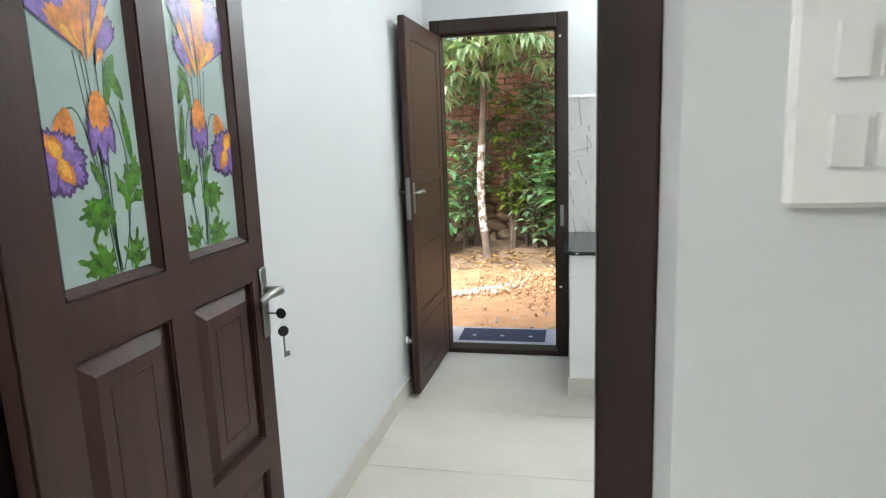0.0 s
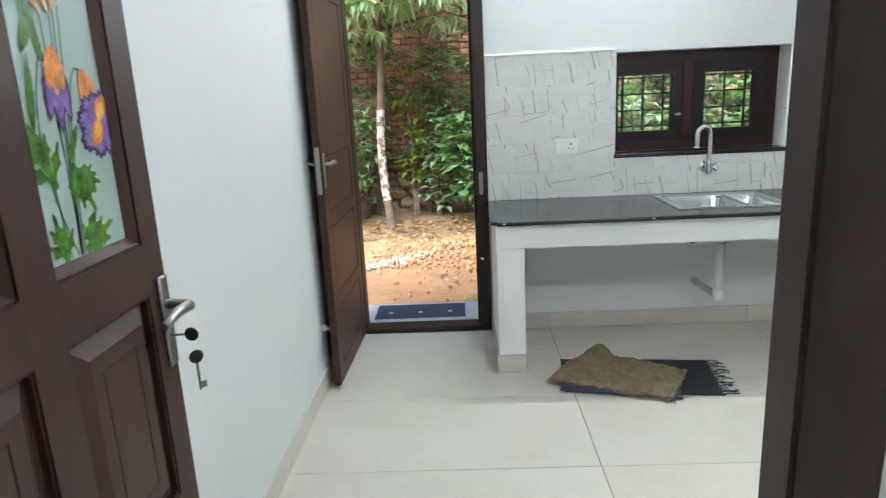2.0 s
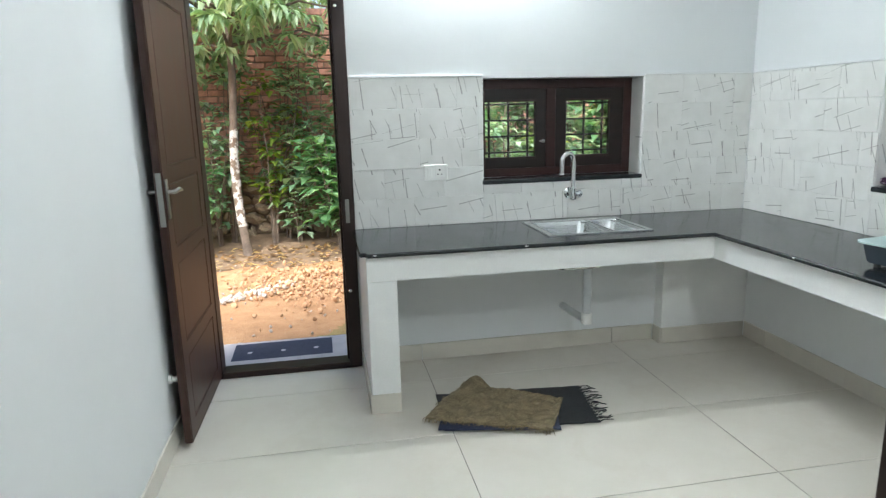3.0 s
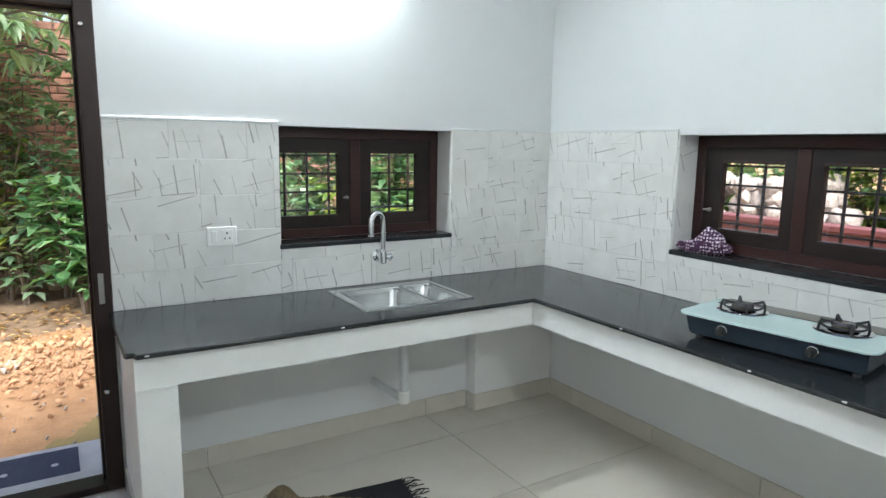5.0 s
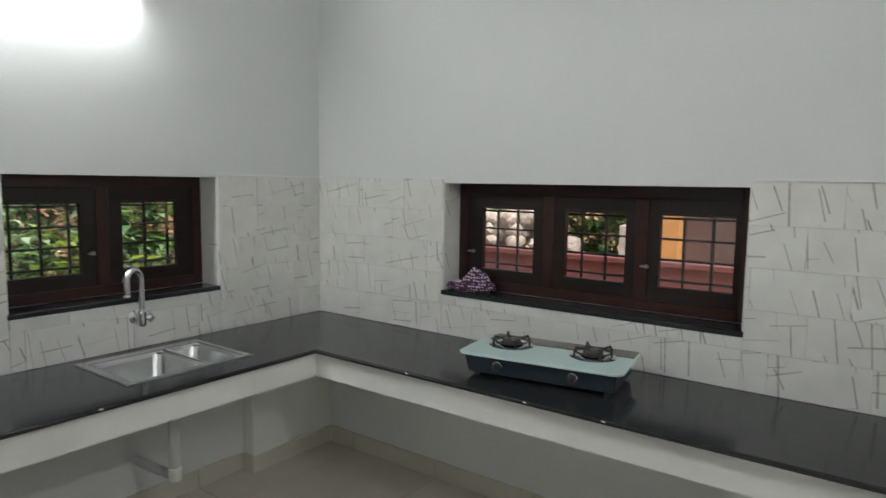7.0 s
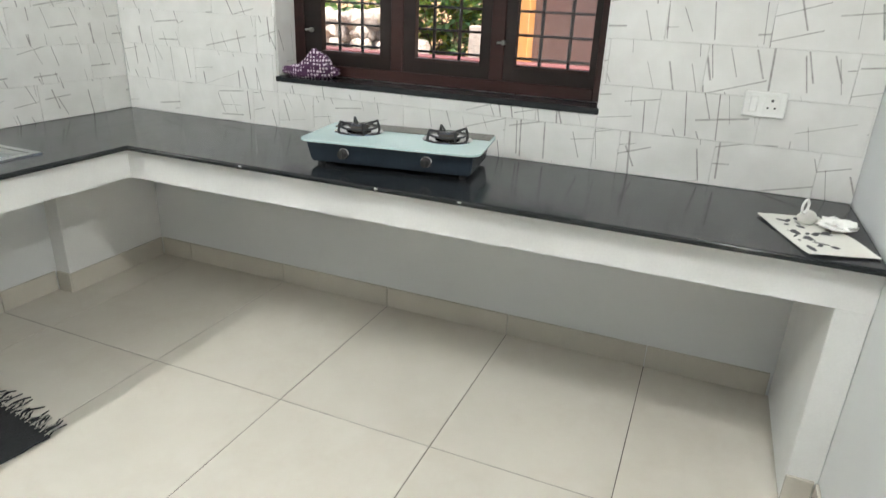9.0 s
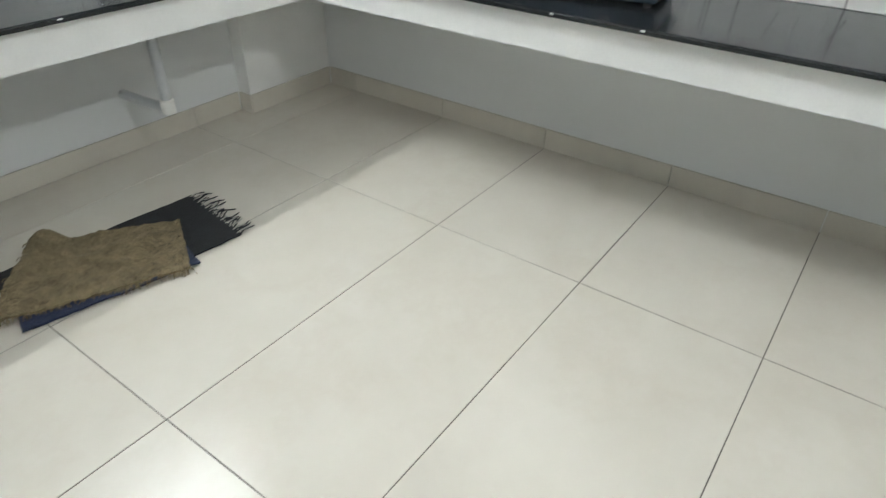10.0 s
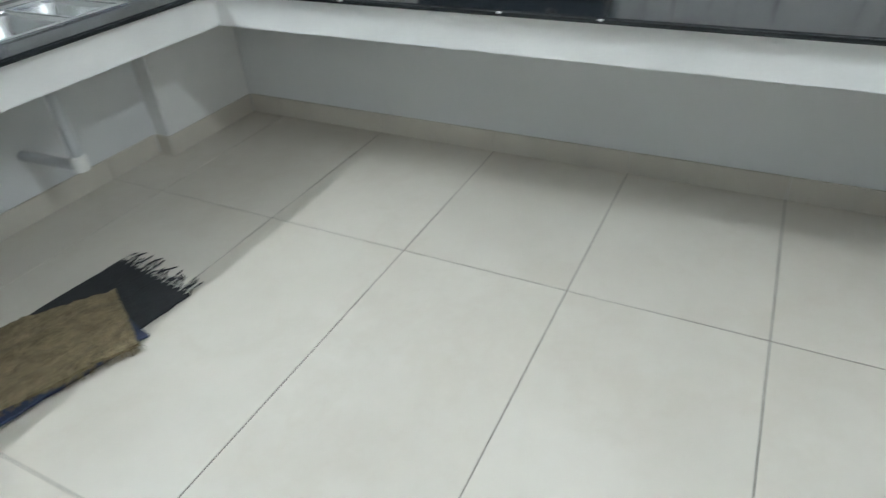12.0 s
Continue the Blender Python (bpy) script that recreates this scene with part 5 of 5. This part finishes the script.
def tree(x, y, lean, girth, height, crown_z, seed, label, lime=None, hang=26):
    g = random.Random(seed)
    t = thing("tree", pose(x, y, GROUND), label, "tree")

    def axis(z):
        return Vector((lean * z / height + 0.05 * math.sin(z * 2.1 + seed), 0.03 * math.sin(z * 1.7), z))
    zs = [-0.08, 0.03, 0.15] + [0.3 * k for k in range(1, int(height / 0.3) + 1)]
    bm = bmesh.new()
    sweep(bm, [axis(z) for z in zs], [girth * (1.5 if z < 0 else 1.25 if z < 0.1 else 1 - 0.09 * z) for z in zs], 12)
    for v in bm.verts:
        v.co += v.co.normalized() * 0.006 * noise.noise(v.co * 9)
    part("trunk", bm, BARK, t, smooth=60)
    if lime:
        bm = bmesh.new()
        z0, z1 = lime
        lz = [z0 + (z1 - z0) * k / 14 for k in range(15)]
        sweep(bm, [axis(z) for z in lz], [girth * (1 - 0.09 * z) + 0.004 for z in lz], 14)
        for v in bm.verts:
            v.co += Vector((v.co.x - axis(v.co.z).x, v.co.y - axis(v.co.z).y, 0)).normalized() * 0.011 * noise.noise(v.co * 13)
        part("lime_coat", bm, LIME_BARK, t, "flaking white lime wash", 60)
    wood_bm, leaf_bm = bmesh.new(), bmesh.new()
    for k in range(hang):
        a = k * 2.4 + g.uniform(-0.3, 0.3)
        start = axis(g.uniform(crown_z - 0.45, crown_z + 0.35 if k % 3 else height))
        reach = g.uniform(0.5, 1.9)
        end = start + Vector((math.cos(a) * reach, math.sin(a) * reach, g.uniform(-0.25, 0.5)))
        mid = start.lerp(end, 0.5) + Vector((0, 0, 0.2))
        sweep(wood_bm, [start, mid, end], [0.02, 0.012, 0.006], 6)
        for j in range(9):
            c = mid.lerp(end, g.uniform(-0.1, 1.1)) + Vector((g.gauss(0, 0.14), g.gauss(0, 0.14), g.gauss(0, 0.08)))
            for _ in range(9):
                b = g.uniform(0, math.tau)
                ln = g.uniform(0.15, 0.25)
                leaf(leaf_bm, c, Vector((math.cos(b), math.sin(b), g.uniform(-1.0, 0.1))), ln, ln * 0.34, 0.3)
    part("limb_work", wood_bm, BARK, t, smooth=50)
    part("crown", leaf_bm, LEAF_PALE, t, "drooping narrow green leaves")
    return t


tree(-3.43, 3.9, -0.09, 0.050, 4.2, 2.65, 3, "slender garden tree with lime-washed trunk and drooping leaves", (0.36, 1.46), 44)
tree(-1.6, 5.9, 0.2, 0.09, 5.0, 3.3, 8, "tall tree behind the brick boundary wall", None, 30)
tree(1.8, 6.3, -0.2, 0.09, 5.0, 3.2, 15, "tall tree behind the brick boundary wall", None, 26)
tree(-5.4, 6.2, 0.2, 0.09, 5.0, 3.2, 21, "tall tree behind the brick boundary wall", None, 26)

bm = bmesh.new()
g = random.Random(31)
for k in range(1300):
    x, y = g.uniform(-6.5, 2.5), 4.1 - abs(g.gauss(0, 0.6))
    if y < 1.0:
        continue
    a = g.uniform(0, math.tau)
    leaf(bm, Vector((x, y, GROUND + g.uniform(0.003, 0.03) + max(0, 0.17 * max(0, (y - 3.3) / 1.54) ** 0.75 - 0.05))), Vector((math.cos(a), math.sin(a), g.uniform(-0.1, 0.25))), g.uniform(0.05, 0.12), g.uniform(0.025, 0.05), g.uniform(-0.3, 0.3))
tagged(part("leaf_litter", bm, LEAF_DRY), "dry brown and yellow leaves fallen below the wall", "leaves", kind="stuff")

# boundary wall: rubble foundation, then weathered brick
WALL_Y = 4.85
boundary = thing("boundary_wall", pose(0, WALL_Y, GROUND), "weathered red brick boundary wall on a rubble foundation", "boundary wall")
solid("core", MORTAR, [(-9, 6, 0.012, 0.22, -0.1, 2.85)], boundary, bev=0)
found = [stone_mesh(40 + k, 2) for k in range(6)]
found_mesh = []
for k, b in enumerate(found):
    me = bpy.data.meshes.new("stone")
    b.to_mesh(me)
    b.free()
    me.materials.append(MOSSY)
    found_mesh.append(me)
g = random.Random(77)
x = -6.2
row_z = 0.0
for row in range(7):
    x = -6.0 + 0.07 * row
    while x < 1.6:
        w = g.uniform(0.09, 0.17)
        st = new("stone", found_mesh[g.randrange(6)])
        st.parent = boundary
        st.matrix_basis = pose(x + w, -0.02, 0.06 + row * 0.125, g.uniform(-20, 20), g.uniform(0, 360), g.uniform(-10, 10)) @ Matrix.Diagonal((w * 0.98, w * 0.85, 0.075, 1))
        x += 2 * w * 0.94

# ---- side yard seen through the triple window ----
RED_PAINT = plain("red_oxide_cement", (0.125, 0.040, 0.042), 0.6, 0.25, 3, 60, 0.2)
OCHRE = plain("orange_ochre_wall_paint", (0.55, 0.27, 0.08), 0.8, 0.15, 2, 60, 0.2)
# Brown wall of the house; the shade on it is mixed into this colour.
BROWN_SHADE_WALL = plain("brown_wall_darkened_for_shade", (0.13, 0.075, 0.065), 0.8, 0.15, 2, 60, 0.2)
tagged(solid("parapet", RED_PAINT, [(4.5, 4.66, -4.2, 3.4, GROUND - 0.05, 0.68), (4.44, 4.72, -4.2, 3.4, 0.6805, 0.745)], bev=0.008), "low red oxide parapet wall across the side yard", "parapet")
house = thing("neighbour_house", pose(6.2, -1.0, GROUND), "neighbouring house with ochre corner pillar and brown wall coloured as in shade", "house")
solid("pillar", OCHRE, [(-0.25, 0.12, 0.58, 1.02, 0, 3.2)], house, "orange ochre corner pillar", bev=0.01)
solid("wall", BROWN_SHADE_WALL, [(0, 0.2, -5, 0.579, 0, 3.2)], house, bev=0.005)
solid("plinth", RED_PAINT, [(-0.09, -0.001, -5, 0.575, 0, 0.45)], house, bev=0.005)
solid("roof", MORTAR, [(-0.7, 3.0, -5.2, 1.2, 3.201, 3.35)], house, bev=0.01)
solid("side_wall", OCHRE, [(0.121, 0.5, 0.8, 1.0, 0, 3.2)], house, bev=0.005)
g = random.Random(5)
pile_meshes = []
for k in range(7):
    b = stone_mesh(70 + k, 2)
    me = bpy.data.meshes.new("boulder")
    b.to_mesh(me)
    b.free()
    me.materials.append(PALE_STONE)
    pile_meshes.append(me)
for k in range(168):
    lay = k // 24
    r = g.uniform(0.09, 0.20)
    ob = new("boulder", pile_meshes[k % 7])
    ob.matrix_basis = pose(6.2 + 0.05 * lay + g.uniform(-0.3, 0.3), 2.5 + g.uniform(-1, 1) * (2.1 - 0.2 * lay), GROUND + 0.08 + lay * 0.18, g.uniform(0, 360), g.uniform(0, 360), 0) @ Matrix.Diagonal((r, r * 0.85, r * 0.8, 1))
    tagged(ob, "pale weathered boulder in the stone heap", "boulder", "stone heap")
for i, (x, y, hgt) in enumerate(((7.15, 0.7, 1.7), (7.2, 1.4, 1.9), (7.3, 2.1, 1.8), (7.3, 2.9, 2.0), (7.4, 3.7, 1.8), (7.3, 4.6, 2.0), (7.6, 1.5, 2.0), (8.0, 2.6, 2.6), (7.8, 0.3, 2.4), (8.5, 4.2, 2.8), (9.0, 1.6, 3.0))):
    shrub("shrub", x, y, hgt, 0.95, LEAF_YELLOW if i % 3 else LEAF_DEEP, 700, 0.17, 300 + i, "leafy green shrub behind the stone heap")
tagged(solid("gate_post", LIME, [(5.6, 5.85, 0.02, 0.27, GROUND, 1.05)], bev=0.01), "white lime-washed gate post in the side yard", "gate post")

# ---- floor tiles, wall tiles and bricks, one by one ----
gap = 0.0016


def mesh_box(name, w, d, h, material, bev):
    bm = bmesh.new()
    box(bm, -w / 2, w / 2, -d / 2, d / 2, 0, h, bev=bev)
    bmesh.ops.recalc_face_normals(bm, faces=bm.faces[:])
    me = bpy.data.meshes.new(name)
    bm.to_mesh(me)
    bm.free()
    me.materials.append(material)
    return me


memo = {}


def piece(name, parent, x0, x1, y0, y1, z0, thick, material, bev=0.0008):
    k = (name, round(x1 - x0, 4), round(y1 - y0, 4), round(thick, 4))
    if k not in memo:
        memo[k] = mesh_box(name, x1 - x0, y1 - y0, thick, material, bev)
    ob = new(name, memo[k])
    ob.parent = parent
    ob.location = ((x0 + x1) / 2, (y0 + y1) / 2, z0)
    return ob


tile_x = [JX[0] - 1.19, JX[0], JX[1], JX[2], JX[3]]
tile_y = JY[:6] + [-3.294] + [-3.294 - 0.6 * k for k in range(1, 6)]
for xa, xb in zip(tile_x, tile_x[1:]):
    for ya, yb in zip(tile_y, tile_y[1:]):
        if xb < LEFT + 0.1 and ya > -3.4:
            continue
        if xb < LEFT + 0.1:
            ya = min(ya, HALL)
        piece("floor_tile", floor, xa + gap, xb - gap, yb + gap, ya - gap, -0.0028, 0.0028, FLOOR_TILE, 0.0009)

ROWS = [COUNTER + 0.161 * k for k in range(6)]


def tile_wall(m, length, opening, seed, label):
    """Veined tiles in staggered rows; local x along the wall from 0, z up, the room at negative y."""
    g = random.Random(seed)
    host = thing("wall_tiling", m, label, "wall tiling", kind="structure")
    for za, zb in zip(ROWS, ROWS[1:]):
        zb = min(zb, BAND)
        x = -g.choice((0.0, 0.08, 0.16))
        while x < length:
            w = g.choice((0.33, 0.45))
            for lo, hi, top in ((0, opening[0], zb), (opening[0], opening[1], min(zb, opening[2] - 0.0225)), (opening[1], length, zb)):
                a, b = max(x, lo), min(x + w, hi)
                if b - a < 0.012 or top - za < 0.012:
                    continue
                k = ("wall_tile", round(b - a, 3), round(top - za, 3))
                if k not in memo:
                    bm = bmesh.new()
                    ww, hh = b - a - 0.0008, top - za - 0.0014
                    box(bm, -ww / 2, ww / 2, -0.008, -0.0012, -hh / 2, hh / 2, bev=0.0014)
                    bmesh.ops.recalc_face_normals(bm, faces=bm.faces[:])
                    memo[k] = bpy.data.meshes.new("wall_tile")
                    bm.to_mesh(memo[k])
                    bm.free()
                    memo[k].materials.append(WALL_TILE)
                ob = new("wall_tile", memo[k])
                ob.parent = host
                ob.matrix_basis = pose((a + b) / 2, 0, (za + top) / 2, g.uniform(-0.12, 0.12), 0, g.uniform(-0.12, 0.12))
            x += w
    boxes = [(0, opening[0], -0.0045, -0.0006, COUNTER + 0.0005, BAND - 0.0005), (opening[0], opening[1], -0.0045, -0.0006, COUNTER + 0.0005, opening[2] - 0.024), (opening[1], length, -0.0045, -0.0006, COUNTER + 0.0005, BAND - 0.0005)]
    for b in boxes:
        solid("joint_bed", TILE_JOINT, [b], host, bev=0)
    return host


t1 = tile_wall(pose(-2.384, 0, 0), 2.376, (W1[0] + 2.384, W1[1] + 2.384, W1[2]), 1, "white wall tiles with thin grey veins above the worktop")
t2 = tile_wall(pose(0, -0.0085, 0, 0, 0, -90), -FRONT - 0.0095, (-W2[1] - 0.0085, -W2[0] - 0.0085, W2[2]), 2, "white wall tiles with thin grey veins above the stove")
for host, (a, b), L in ((t1, (W1[0] + 2.384, W1[1] + 2.384), 2.376), (t2, (-W2[1] - 0.0085, -W2[0] - 0.0085), -FRONT - 0.0095)):
    z = BAND + 0.0005
    first = 0.011 if host is t1 else 0.005
    solid("edge_trim", EDGE_TRIM, [(0, a, -0.013, -0.0006, z, z + first)], host, bev=0.002)
    solid("edge_trim", EDGE_TRIM, [(b, L - 0.009, -0.011, -0.0006, z, z + 0.005)], host, bev=0.0015)
# tiled window reveals
for x in (W1[0], W1[1]):
    s = 1 if x == W1[0] else -1
    solid("reveal_tile", WALL_TILE, [tuple(sorted((x + s * 0.0005, x + s * 0.005))) + (0.0, 0.139, W1[2] + 0.002, W1[3] - 0.0005)], t1, bev=0, m=pose(2.384, 0, 0))
for y in (W2[0], W2[1]):
    s = 1 if y == W2[0] else -1
    solid("reveal_tile", WALL_TILE, [(0.0, 0.139) + tuple(sorted((y + s * 0.0005, y + s * 0.005))) + (W2[2] + 0.002, W2[3] - 0.0005)], t2, bev=0, m=pose(0, -0.0085, 0, 0, 0, -90).inverted())

# bricks: the stretch behind the garden door as pieces, the rest joined
g = random.Random(9)
brick_mesh = [mesh_box("brick", 0.222, 0.10, 0.068, BRICK, 0.006) for _ in range(1)]
rest, count = bmesh.new(), 0
for row in range(26):
    z = 0.80 + row * 0.079
    for k in range(66):
        x = -9 + k * 0.234 + (0.117 if row % 2 else 0)
        if x > 5.8:
            continue
        if -4.75 < x < -1.9 and z < 2.6 and count < 300:
            b = new("brick", brick_mesh[0])
            b.parent = boundary
            b.matrix_basis = pose(x, 0.045 + g.uniform(-0.008, 0.004), z, g.uniform(-1, 1), g.uniform(-0.8, 0.8), g.uniform(-1.5, 1.5))
            count += 1
        else:
            dy = g.uniform(-0.008, 0.004)
            box(rest, x - 0.111, x + 0.111, -0.005 + dy, 0.09, z, z + 0.068)
ob = part("brickwork", rest, BRICK, boundary)
tagged(ob, "weathered red bricks", kind="stuff")
